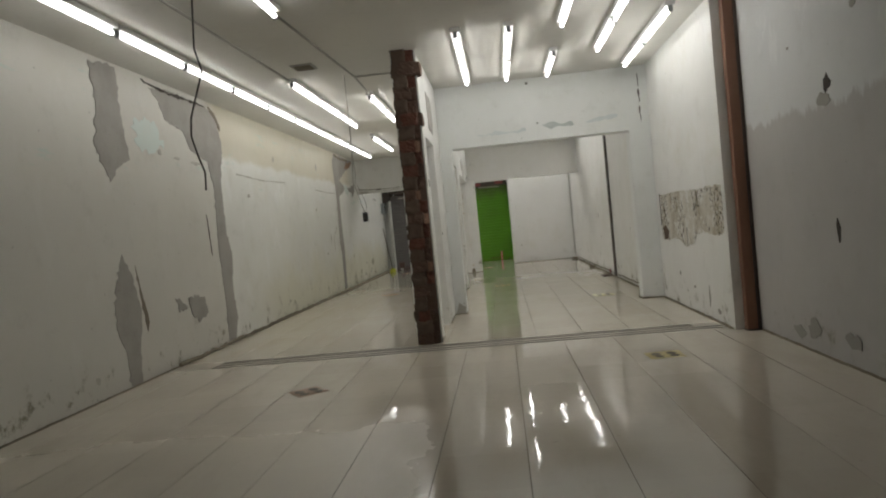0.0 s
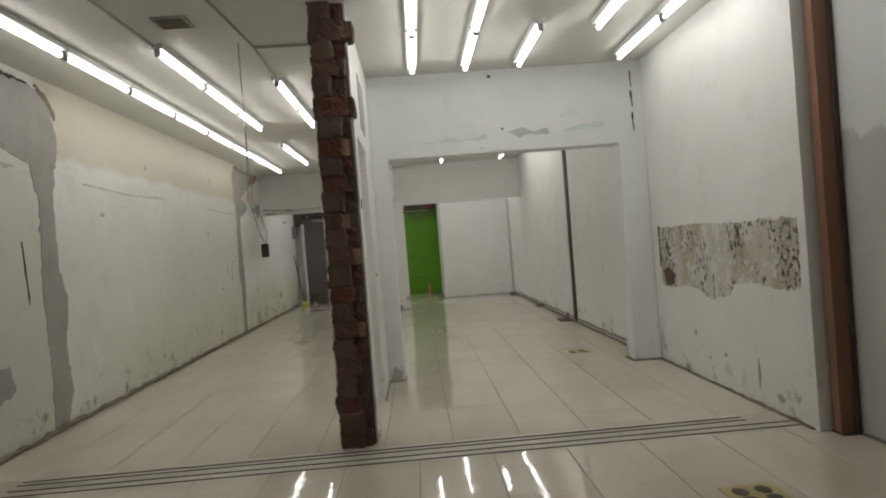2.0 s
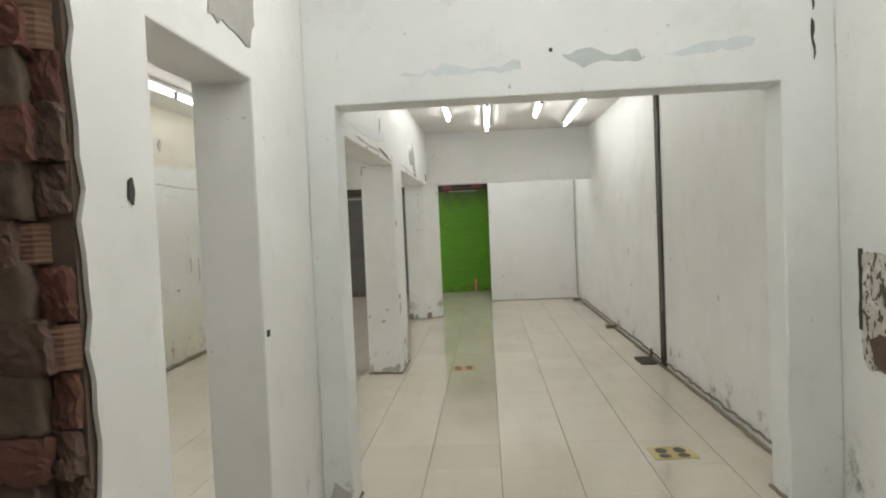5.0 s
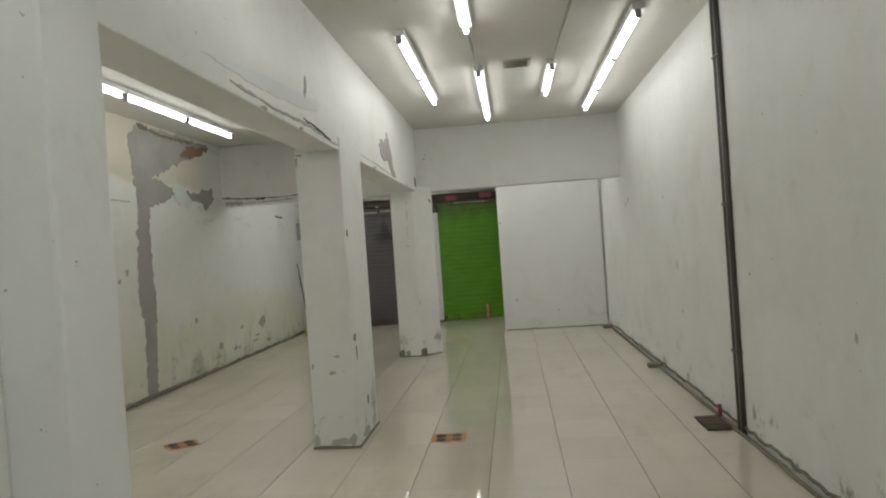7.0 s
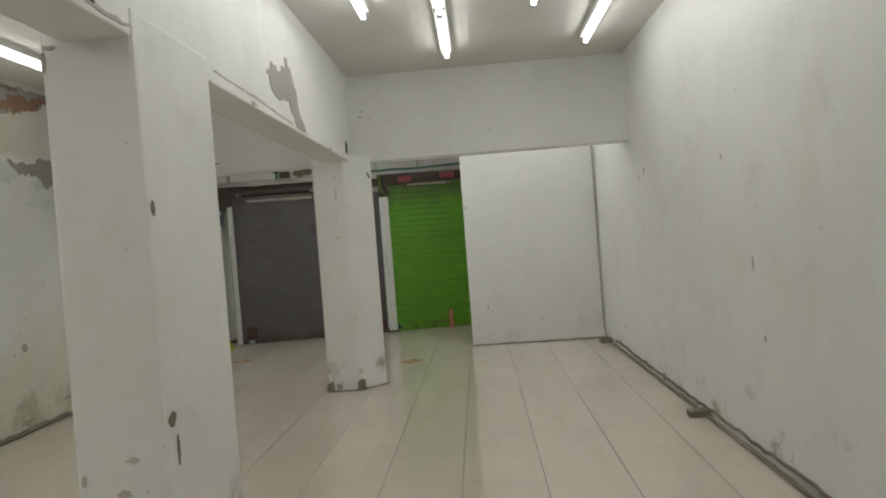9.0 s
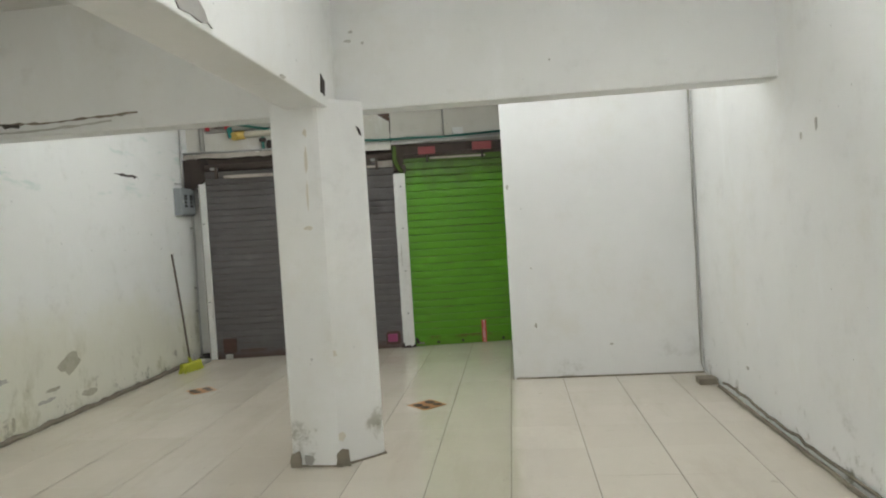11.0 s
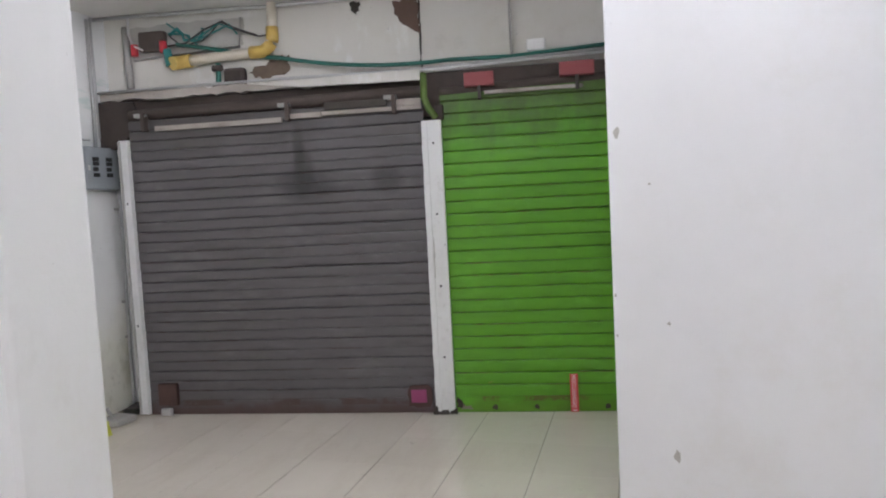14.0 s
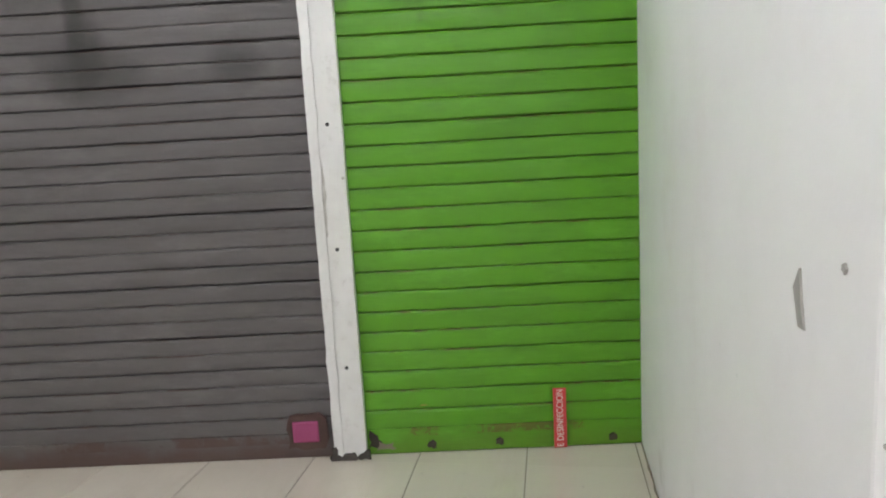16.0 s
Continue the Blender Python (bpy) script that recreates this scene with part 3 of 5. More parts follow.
for k, (yy, zz, w, h) in enumerate([(18.75, 0.48, 0.16, 0.10), (19.0, 0.15, 0.14, 0.04), (18.0, 0.14, 0.02, 0.08), (17.1, 0.32, 0.10, 0.06), (17.0, 0.18, 0.14, 0.02), (16.4, 0.77, 0.05, 0.05), (16.38, 0.1, 0.12, 0.025), (18.5, 0.3, 0.12, 0.02), (13.9, 0.95, 0.06, 0.02), (13.3, 1.9, 0.03, 0.04), (14.55, 1.2, 0.012, 0.22), (14.85, 1.5, 0.03, 0.05)]):
    flake("stain", spot(yy, zz, w, h, k + 40), "x", LEFT, 1, M_STAIN, wall_left, "brownish damp stain in the paint", 200 + k, min(w, h) * 0.7, 0.004)
flake("crack", [(9.2, 2.36), (10.3, 2.33), (11.4, 2.36), (11.4, 2.345), (10.3, 2.315), (9.2, 2.345)], "x", LEFT, 1, M_SCUFF, wall_left, "thin grey crack", 12, 0.008, 0.005)
flake("crack", [(13.4, 2.32), (14.2, 2.3), (15.0, 2.31), (15.0, 2.295), (14.2, 2.285), (13.4, 2.305)], "x", LEFT, 1, M_SCUFF, wall_left, "thin grey crack", 13, 0.008, 0.005)
flake("crack", [(19.68, 2.31), (20.05, 2.315), (20.15, 2.29), (19.9, 2.285)], "x", LEFT, 1, M_HOLE, wall_left, "short dark crack", 14, 0.01, 0.005)
for k, (yy, zz, w, h) in enumerate([(9.6, 2.05, 0.05, 0.03), (10.9, 2.72, 0.04, 0.05), (13.6, 2.8, 0.05, 0.08), (16.3, 0.25, 0.1, 0.03), (17.9, 0.5, 0.1, 0.03), (18.4, 0.22, 0.14, 0.025),
                                    (5.4, 0.2, 0.05, 0.05), (14.3, 1.25, 0.015, 0.16), (14.7, 1.4, 0.03, 0.03), (7.0, 2.45, 0.05, 0.04), (7.4, 2.42, 0.1, 0.02), (7.9, 2.4, 0.15, 0.02)]):
    flake("chip", spot(yy, zz, w, h, k), "x", LEFT, 1, M_SCUFF, wall_left, "small grey chip in the paint", 30 + k, min(w, h) * 0.6, 0.005)

hacked = [(6.55, 1.44), (7.0, 1.45), (7.4, 1.43), (8.0, 1.45), (9.1, 1.43), (9.12, 1.0), (9.06, 0.82), (8.8, 0.82), (8.5, 0.86), (8.2, 0.84), (7.95, 0.76), (7.8, 0.80), (7.6, 0.82), (7.52, 0.92), (7.2, 0.96), (6.8, 0.93), (6.55, 0.96)]
m_hack, nt, bs, pp = start("hacked plaster", 0.95)
cluster = smooth_mask(nt, noise_of(nt, pp, 1.7, 4, 0.55, (1, 1.2, 0.6)), 0.46, 0.58)
along = nt.nodes.new("ShaderNodeSeparateXYZ")
nt.links.new(pp, along.inputs[0])
cluster = calc(nt, "MAXIMUM", cluster, smooth_mask(nt, along.outputs[1], 8.62, 8.8))
pits = smooth_mask(nt, noise_of(nt, pp, 26, 3, 0.55, (1, 1, 0.75)), 0.545, 0.585)
runs = smooth_mask(nt, noise_of(nt, pp, 7, 6, 0.72, (1, 1.2, 0.55)), 0.60, 0.635)
holes = calc(nt, "MAXIMUM", calc(nt, "MULTIPLY", pits, cluster), runs)
brown = smooth_mask(nt, noise_of(nt, pp, 2.2, 6, 0.7, (1, 1.3, 0.6)), 0.45, 0.7)
col = blend(nt, brown, (0.62, 0.59, 0.52), (0.44, 0.39, 0.30))
col = blend(nt, smooth_mask(nt, noise_of(nt, pp, 7, 6, 0.7), 0.5, 0.6), col, (0.72, 0.71, 0.67))
nt.links.new(blend(nt, calc(nt, "MULTIPLY", holes, 0.92), col, (0.075, 0.055, 0.036)), bs.inputs["Base Color"])
bumped(nt, bs, calc(nt, "SUBTRACT", noise_of(nt, pp, 13, 6, 0.72), calc(nt, "MULTIPLY", holes, 0.7)), 0.9, 0.02)
m_hollow = grimy("hollow in the plaster", (0.13, 0.085, 0.055), (0.05, 0.035, 0.025), 0.8, 0.95, 0, 12, 40, 0.8)
flake("hacked_patch", hacked, "x", RIGHT, -1, m_hack, wall_right, "pitted brown patch of hacked-off plaster", 20, 0.014, 0.006)
flake("dark_hollow", [(9.04, 0.98), (9.0, 0.86), (8.9, 0.83), (8.78, 0.85), (8.74, 0.93), (8.8, 0.98), (8.92, 1.02)], "x", RIGHT, -1, m_hollow, wall_right, "dark brown hollow", 21, 0.01, 0.009)
flake("crack", [(9.13, 1.45), (9.1, 1.45), (9.1, 1.02), (9.13, 1.02)], "x", RIGHT, -1, M_HOLE, wall_right, "dark cut edge", 22, 0.006, 0.009)
flake("crack", [(7.885, 1.0), (7.875, 1.0), (7.87, 0.80), (7.88, 0.78)], "x", RIGHT, -1, M_HOLE, wall_right, "dark crack", 23, 0.008, 0.009)
for k, (yy, zz, w, h) in enumerate([(7.2, 0.25, 0.02, 0.12), (8.35, 0.42, 0.02, 0.03), (6.9, 0.12, 0.06, 0.03), (7.75, 0.3, 0.03, 0.02)]):
    flake("chip", spot(yy, zz, w, h, k), "x", RIGHT, -1, M_CEMENT, wall_right, "small grey chip in the paint", 50 + k, 0.01, 0.005)
for k, (yy, zz, w, h) in enumerate([(4.72, 2.06, 0.06, 0.07), (4.78, 1.95, 0.12, 0.06), (4.7, 1.0, 0.03, 0.09), (5.2, 0.2, 0.12, 0.09), (5.5, 0.13, 0.15, 0.06), (4.6, 0.2, 0.14, 0.08), (3.9, 0.24, 0.1, 0.1), (5.3, 2.45, 0.02, 0.02), (4.3, 2.5, 0.04, 0.03)]):
    flake("chip", spot(yy, zz, w, h, k), "x", RIGHT_FRONT, -1, M_HOLE if k in (0, 2) else M_CEMENT, wall_right_front, "dark chip in the wall", 60 + k, min(w, h) * 0.6, 0.005)
# lintel of the opening: blue filler, a split in the corner, a few nails
flake("filler", [(0.43, 2.60), (0.6, 2.63), (0.72, 2.58), (0.85, 2.61), (0.88, 2.55), (0.68, 2.56), (0.55, 2.52)], "y", PORTAL_Y, -1, M_FILLER, wall_portal, "grey-blue smear of filler", 70, 0.02)
flake("filler", [(-0.5, 2.54), (-0.2, 2.58), (-0.05, 2.55), (0.2, 2.58), (0.2, 2.53), (-0.2, 2.52)], "y", PORTAL_Y, -1, M_SMEAR, wall_portal, "pale blue smear of filler", 71, 0.02, 0.004)
flake("filler", [(1.0, 2.57), (1.2, 2.62), (1.5, 2.63), (1.48, 2.59), (1.15, 2.56)], "y", PORTAL_Y, -1, M_SMEAR, wall_portal, "pale blue smear of filler", 72, 0.015, 0.004)
for z0, z1 in ((2.98, 3.17), (2.76, 2.96), (2.49, 2.72)):
    flake("crack", [(1.80, z1), (1.813, z1 - 0.02), (1.818, z0 + 0.03), (1.808, z0), (1.80, z0 + 0.1)], "y", PORTAL_Y, -1, M_HOLE, wall_portal, "dark split in the plaster", int(z0 * 100), 0.008)
flake("chip", [(0.25, 3.19), (0.28, 3.19), (0.28, 3.22), (0.25, 3.22)], "y", PORTAL_Y, -1, M_HOLE, wall_portal, "dark nail hole", 75, 0.006)
flake("chip", [(0.36, 2.62), (0.38, 2.62), (0.38, 2.64), (0.36, 2.64)], "y", PORTAL_Y, -1, M_HOLE, wall_portal, "dark nail hole", 76, 0.004)
flake("bare_patch", [(7.93, 2.98), (8.5, 2.95), (8.5, 2.62), (8.43, 2.5), (8.2, 2.52), (7.98, 2.52)], "x", CW1, 1, M_CEMENT, wall_middle, "grey bare cement patch", 77, 0.02)
flake("chip", [(7.325, 1.79), (7.35, 1.77), (7.362, 1.81), (7.35, 1.85), (7.33, 1.84)], "x", CW1, 1, M_HOLE, wall_middle, "dark hole in the plaster", 78, 0.008)
flake("chip", [(8.46, 1.19), (8.49, 1.19), (8.49, 1.22), (8.46, 1.22)], "x", CW1, 1, M_HOLE, wall_middle, "dark hole in the plaster", 79, 0.004)
flake("bare_patch", [(14.64, 2.63), (14.75, 2.73), (14.9, 2.68), (15.15, 2.85), (15.33, 2.67), (15.4, 2.5), (15.57, 2.385), (15.3, 2.38), (15.1, 2.55), (14.81, 2.51)], "x", CW1, 1, M_CEMENT, beam_middle, "grey bare cement patch", 80, 0.03)
flake("chip", [(17.12, 2.43), (17.2, 2.42), (17.22, 2.52), (17.14, 2.55)], "x", CW1, 1, M_HOLE, beam_middle, "dark hole in the plaster", 81, 0.012)
flake("crack", [(10.9, 2.425), (11.5, 2.41), (12.2, 2.43), (12.7, 2.40), (13.05, 2.405), (13.05, 2.39), (12.7, 2.385), (12.2, 2.412), (11.5, 2.395), (10.9, 2.415)], "x", CW1, 1, M_SCUFF, beam_middle, "grey crack along the beam", 82, 0.008, 0.004)
flake("crack", [(13.75, 2.43), (14.5, 2.425), (15.2, 2.40), (15.2, 2.39), (14.5, 2.412), (13.75, 2.42)], "x", CW1, 1, M_SCUFF, beam_middle, "grey crack along the beam", 83, 0.006, 0.003)
flake("crack", [(12.05, 2.45), (12.4, 2.435), (12.7, 2.405), (12.68, 2.395), (12.4, 2.42)], "x", CW1, 1, M_HOLE, beam_middle, "dark crack in the plaster", 180, 0.008, 0.006)
flake("filler", [(10.6, 2.48), (11.2, 2.47), (11.9, 2.5), (12.4, 2.56), (12.5, 2.64), (11.9, 2.6), (11.2, 2.55)], "x", CW1, 1, M_BLUISH, beam_middle, "faint grey-blue smear of filler", 181, 0.012, 0.003)
for k, (yy, zz, w, h) in enumerate([(11.35, 2.375, 0.05, 0.012), (12.0, 2.372, 0.035, 0.012), (12.15, 2.70, 0.025, 0.06), (12.12, 2.63, 0.015, 0.03), (14.35, 2.378, 0.05, 0.014), (16.4, 2.375, 0.05, 0.012)]):
    flake("chip", spot(yy, zz, w, h, k), "x", CW1, 1, M_SCUFF, beam_middle, "chipped lower edge of the beam", 182 + k, 0.008, 0.005)
flake("crack", [(-4.05, 2.505), (-3.6, 2.47), (-3.2, 2.46), (-2.5, 2.485), (-2.5, 2.475), (-3.2, 2.447), (-3.6, 2.455), (-4.05, 2.485)], "y", BEAM_Y0, -1, M_DUST, beam_cross, "dark broken edge of the beam", 84, 0.008, 0.008)
flake("crack", [(-3.54, 2.468), (-3.40, 2.462), (-3.41, 2.43), (-3.52, 2.435)], "y", BEAM_Y0, -1, M_HOLE, beam_cross, "dark hole in the broken edge", 85, 0.008, 0.011)
flake("scuff", [(-4.02, 2.44), (-3.75, 2.43), (-3.72, 2.385), (-4.0, 2.38)], "y", BEAM_Y0, -1, M_SCUFF, beam_cross, "scuffed broken plaster", 86, 0.015, 0.006)
flake("crack", [(-3.7, 2.405), (-3.2, 2.412), (-2.7, 2.44), (-2.7, 2.43), (-3.2, 2.40), (-3.7, 2.393)], "y", BEAM_Y0, -1, M_SCUFF, beam_cross, "thin grey crack", 87, 0.005, 0.007)
for k, (xx, zz, w, h) in enumerate([(-0.95, 2.84, 0.03, 0.012), (-0.93, 2.9, 0.02, 0.01), (-0.85, 2.82, 0.012, 0.01), (0.4, 2.6, 0.008, 0.008)]):
    flake("chip", spot(xx, zz, w, h, k), "y", BEAM_Y0, -1, M_SCUFF, beam_cross, "small grey chip in the paint", 190 + k, 0.006, 0.005)
for k, (xx, zz, w, h) in enumerate([(-1.21, 2.2, 0.015, 0.03), (-1.215, 2.02, 0.012, 0.1), (-1.22, 1.8, 0.008, 0.1), (-1.23, 1.58, 0.035, 0.015), (-1.12, 0.75, 0.03, 0.03), (-1.1, 0.2, 0.03, 0.04), (-1.33, 0.05, 0.05, 0.05)]):
    flake("scrape", spot(xx, zz, w, h, k), "y", 17.222, -1, M_TAN if k != 6 else M_CEMENT, pillar_back, "brownish scrape in the plaster", 90 + k, w * 0.5, 0.004)
flake("chip", [(-0.915, 2.25), (-0.895, 2.235), (-0.88, 2.18), (-0.895, 2.19)], "y", 17.44, -1, M_HOLE, pillar_back, "dark hole in the plaster", 98, 0.01, 0.035)
for k, (xx, zz, w, h) in enumerate([(-1.42, 0.05, 0.035, 0.06), (-1.10, 0.05, 0.05, 0.06)]):
    flake("broken_foot", [(xx - w, 0.0), (xx + w, 0.0), (xx + w * 0.8, zz + h), (xx - w * 0.8, zz + h * 0.6)], "y", 17.226, -1, M_DUST, pillar_back, "broken plaster at the foot", 100 + k, 0.015, 0.01)
# the last two are dark marks at the top left, under the beam
for k, (xx, zz, w, h) in enumerate([(-1.39, 0.06, 0.025, 0.06), (-1.2, 0.05, 0.1, 0.035), (-1.1, 0.07, 0.035, 0.05), (-1.19, 0.73, 0.03, 0.012), (-1.23, 0.6, 0.035, 0.02), (-1.39, 0.66, 0.012, 0.03), (-1.385, 2.34, 0.04, 0.012), (-1.41, 2.28, 0.01, 0.06)]):
    flake("chip", spot(xx, zz, w, h, k), "y", 12.93, -1, M_SCUFF, pillar_middle, "chipped and dark-marked plaster", 110 + k, 0.012, 0.006)
for k, (yy, zz, w, h) in enumerate([(13.2, 0.06, 0.12, 0.05), (13.5, 0.08, 0.08, 0.06), (12.985, 0.87, 0.035, 0.03), (12.97, 1.70, 0.014, 0.03), (13.02, 0.74, 0.01, 0.06), (13.3, 0.3, 0.02, 0.05)]):
    flake("chip", spot(yy, zz, w, h, k), "x", -1.05, 1, M_SCUFF if k < 2 else M_DUST, pillar_middle, "chipped and dark-marked plaster", 120 + k, 0.015, 0.006)
flake("broken_foot", [(-1.05, 0.0), (-0.89, 0.0), (-0.89, 0.10), (-0.93, 0.12), (-0.99, 0.17), (-1.02, 0.07)], "y", PORTAL_Y, -1, M_SCUFF, wall_portal, "cracked plaster at the foot", 130, 0.015)
for k, (xx, zz, w, h) in enumerate([(0.27, 0.52, 0.015, 0.03), (0.98, 0.31, 0.02, 0.01), (0.065, 1.88, 0.014, 0.025), (0.25, 1.08, 0.008, 0.008), (0.19, 1.66, 0.007, 0.006), (0.55, 0.012, 0.1, 0.015), (0.12, 0.012, 0.08, 0.012), (0.04, 1.20, 0.005, 0.012), (0.043, 1.03, 0.004, 0.006)]):
    flake("chip", spot(xx, zz, w, h, k), "y", BOX_Y, -1, M_SCUFF, wall_box, "small grey chip in the paint", 140 + k, min(w, h) * 0.5, 0.004)
flake("scuff", [(19.76, 1.205), (19.785, 1.17), (19.76, 1.11), (19.735, 1.11)], "x", BOX_X, -1, M_CEMENT, wall_box, "grey scuff", 150, 0.006, 0.004)
flake("chip", spot(19.60, 1.235, 0.008, 0.008, 4), "x", BOX_X, -1, M_CEMENT, wall_box, "small grey chip in the paint", 151, 0.003, 0.004)
for k, (yy, zz, w, h) in enumerate([(12.6, 1.2, 0.015, 0.012), (11.2, 0.95, 0.015, 0.03), (15.0, 1.9, 0.015, 0.02), (14.6, 1.2, 0.01, 0.05), (14.5, 0.75, 0.02, 0.02), (17.2, 1.95, 0.015, 0.03), (17.0, 2.0, 0.02, 0.05), (18.3, 0.3, 0.03, 0.02), (12.7, 0.2, 0.03, 0.05)]):
    flake("chip", spot(yy, zz, w, h, k), "x", right_face(yy), -1, M_SCUFF, wall_right_back, "small grey chip in the paint", 160 + k, min(w, h) * 0.5, 0.004)

# steel post where the front room meets the shop
post = thing("steel_post", "red-brown painted steel post with worn paint against the wall", "post", (2.11, 6.38, 0))
part("upright", box(-0.097, 0.02, -0.03, 0.06, 0, CEIL, 0.006), M_POST, post)
part("flange", box(0.0, 0.028, -0.055, -0.03, 0, CEIL, 0.004), M_RUST, post)
part("base_plate", box(-0.105, 0.028, -0.06, 0.065, 0, 0.012, 0.003), M_RUST, post)

# skirting dirt and conduits along the floor
rng = random.Random(5)
structure("baseboard_left", tube([(LEFT + 0.008 + rng.uniform(0, 0.022), 6.9 + 0.1 * i, 0.015 + rng.uniform(-0.012, 0.014)) for i in range(144)], 0.026, 6), M_DUST, "dusty broken skirting along the floor", "baseboard")
structure("baseboard_right", tube([(right_face(9.6 + 0.1 * i) - 0.004 - rng.uniform(0, 0.01), 9.6 + 0.1 * i, 0.05 + rng.uniform(-0.012, 0.012)) for i in range(94)], 0.011, 6), M_DUST, "dusty broken skirting along the floor", "baseboard")
structure("baseboard_front", tube([(RIGHT - 0.008 - rng.uniform(0, 0.006), 6.5 + 0.1 * i, 0.006 + rng.uniform(-0.006, 0.008)) for i in range(29)], 0.014, 6), M_DUST, "dirty joint along the floor", "baseboard")
structure("baseboard_box", tube([(BOX_X + 0.02 + 0.2 * i, BOX_Y - 0.004, 0.004) for i in range(10)], 0.01, 6), M_DUST, "dirty joint along the floor", "baseboard")
def dirt(name, points, r=0.012):
    pts = []
    for a, b in zip(points, points[1:]):
        n = max(1, int(math.dist(a, b) / 0.06))
        pts += [(a[0] + (b[0] - a[0]) * k / n + rng.gauss(0, 0.003), a[1] + (b[1] - a[1]) * k / n + rng.gauss(0, 0.003), 0.002 + abs(rng.gauss(0, 0.004))) for k in range(n)]
    return structure(name, tube(pts + [(*points[-1], 0.003)], r, 6), M_DUST, "line of dirt along the foot of the wall", "baseboard")


dirt("trim_portal_left", [(CW1, 7.2), (CW1, 7.48)], 0.008)
dirt("trim_jamb_left", [(CW1, 8.45), (CW1, PORTAL_Y), (-0.88, PORTAL_Y), (-0.88, PORTAL_BACK)])
dirt("trim_jamb_right", [(1.625, PORTAL_BACK), (1.625, PORTAL_Y), (RIGHT, PORTAL_Y - 0.02)], 0.014)
dirt("trim_pillar_middle", [(-1.42, 13.6), (-1.42, 12.93), (-1.05, 12.93), (-1.05, 13.66)], 0.014)
dirt("trim_pillar_back", [(-1.45, 17.75), (-1.45, 17.235), (-1.12, 17.215), (-0.865, 17.45), (-1.0, 17.78)], 0.009)
dirt("trim_front_right", [(RIGHT_FRONT, -1.0), (RIGHT_FRONT, 6.3)], 0.014)
dirt("trim_front_left", [(LEFT, 3.0), (LEFT, 6.9)], 0.012)
dirt("trim_box_side", [(BOX_X, BOX_Y), (BOX_X, 21.75)], 0.006)
floor_conduit = thing("floor_conduit", "grey conduit lying along the foot of the white wall", "conduit", (1.855, 9.6, 0), 0.405)
part("pipe", tube([(rng.uniform(-0.006, 0.006), 0.1 * i, 0.014 + rng.uniform(-0.003, 0.004)) for i in range(94)], 0.014, 7), M_DUST, floor_conduit)
part("junction_box", box(-0.12, 0.03, 5.92, 6.02, 0, 0.055, 0.008), M_DUST, floor_conduit, "dusty junction box")
part("junction_box", box(-0.13, 0.03, 9.42, 9.56, 0, 0.055, 0.008), M_DUST, floor_conduit, "dusty junction box")
corner_pipe = thing("corner_conduit", "thin grey conduit rising in the wall corner", "conduit", (1.80, BOX_Y - 0.02, 0))
part("pipe", tube([(0, -0.3, 0.03), (0, -0.1, 0.04), (0, -0.02, 0.1), (0, 0, 0.25), (0, 0, 1.5), (0, 0, CEIL)], 0.010, 8), M_CONDUIT, corner_pipe)
riser = thing("riser_pipes", "pair of dark painted pipes running up the white wall", "pipe", (1.862, 12.93, 0))
part("pipe", tube([(0, -0.045, 0), (0, -0.045, CEIL)], 0.021, 10), M_DARKPIPE, riser)
part("pipe", tube([(0, 0.03, 0), (0, 0.03, CEIL)], 0.024, 10), M_DARKPIPE, riser)
part("cover_strip", box(-0.012, 0.01, -0.02, -0.002, 0, CEIL), M_CONDUIT, riser, "pale strip between the pipes")
for zz in (0.6, 1.7, 2.8):
    part("clamp", box(-0.026, 0.03, -0.07, 0.06, zz, zz + 0.02, 0.004), M_DARKPIPE, riser)
drain = thing("drain_plate", "loose brown plate on the tiles at the foot of the pipes", "plate", (1.73, 13.2, 0.0))
part("plate", prism(ragged([(-0.1, -0.2), (0.08, -0.19), (0.085, 0.2), (-0.095, 0.19)], 51, 0.008, 0.04), "z", 0.001, 0.014), M_RUST, drain)
for k in range(4):
    part("rib", box(-0.08, 0.065, -0.15 + 0.09 * k, -0.13 + 0.09 * k, 0.014, 0.019, 0.003), M_BROWNPLATE, drain)
part("stub", tube([(0.09, 0.12, 0.0), (0.088, 0.12, 0.12)], 0.015, 8), M_PINKRED, drain, "short red pipe stub")


# ---- lamps ----
def strip_light(x, y0, y1):
    """A bare batten with one tube, hung under the ceiling."""
    n = (y1 - y0) / 2
    lamp = thing("fluorescent_light", "lit bare fluorescent tube on a white batten under the ceiling", "lamp", (x, (y0 + y1) / 2, CEIL), group="fluorescent tubes")
    part("housing", box(-0.05, 0.05, -n, n, -0.05, 0, 0.008), M_HOUSING, lamp)
    part("tube", tube([(0, -n + 0.03, -0.085), (0, n - 0.03, -0.085)], 0.019, 10), M_TUBE, lamp, "glowing white tube")
    for s in (-1, 1):
        part("end_cap", box(-0.022, 0.022, s * (n - 0.018) - 0.014, s * (n - 0.018) + 0.014, -0.112, -0.045, 0.005), M_PANEL, lamp, "dark lamp holder")
    return lamp


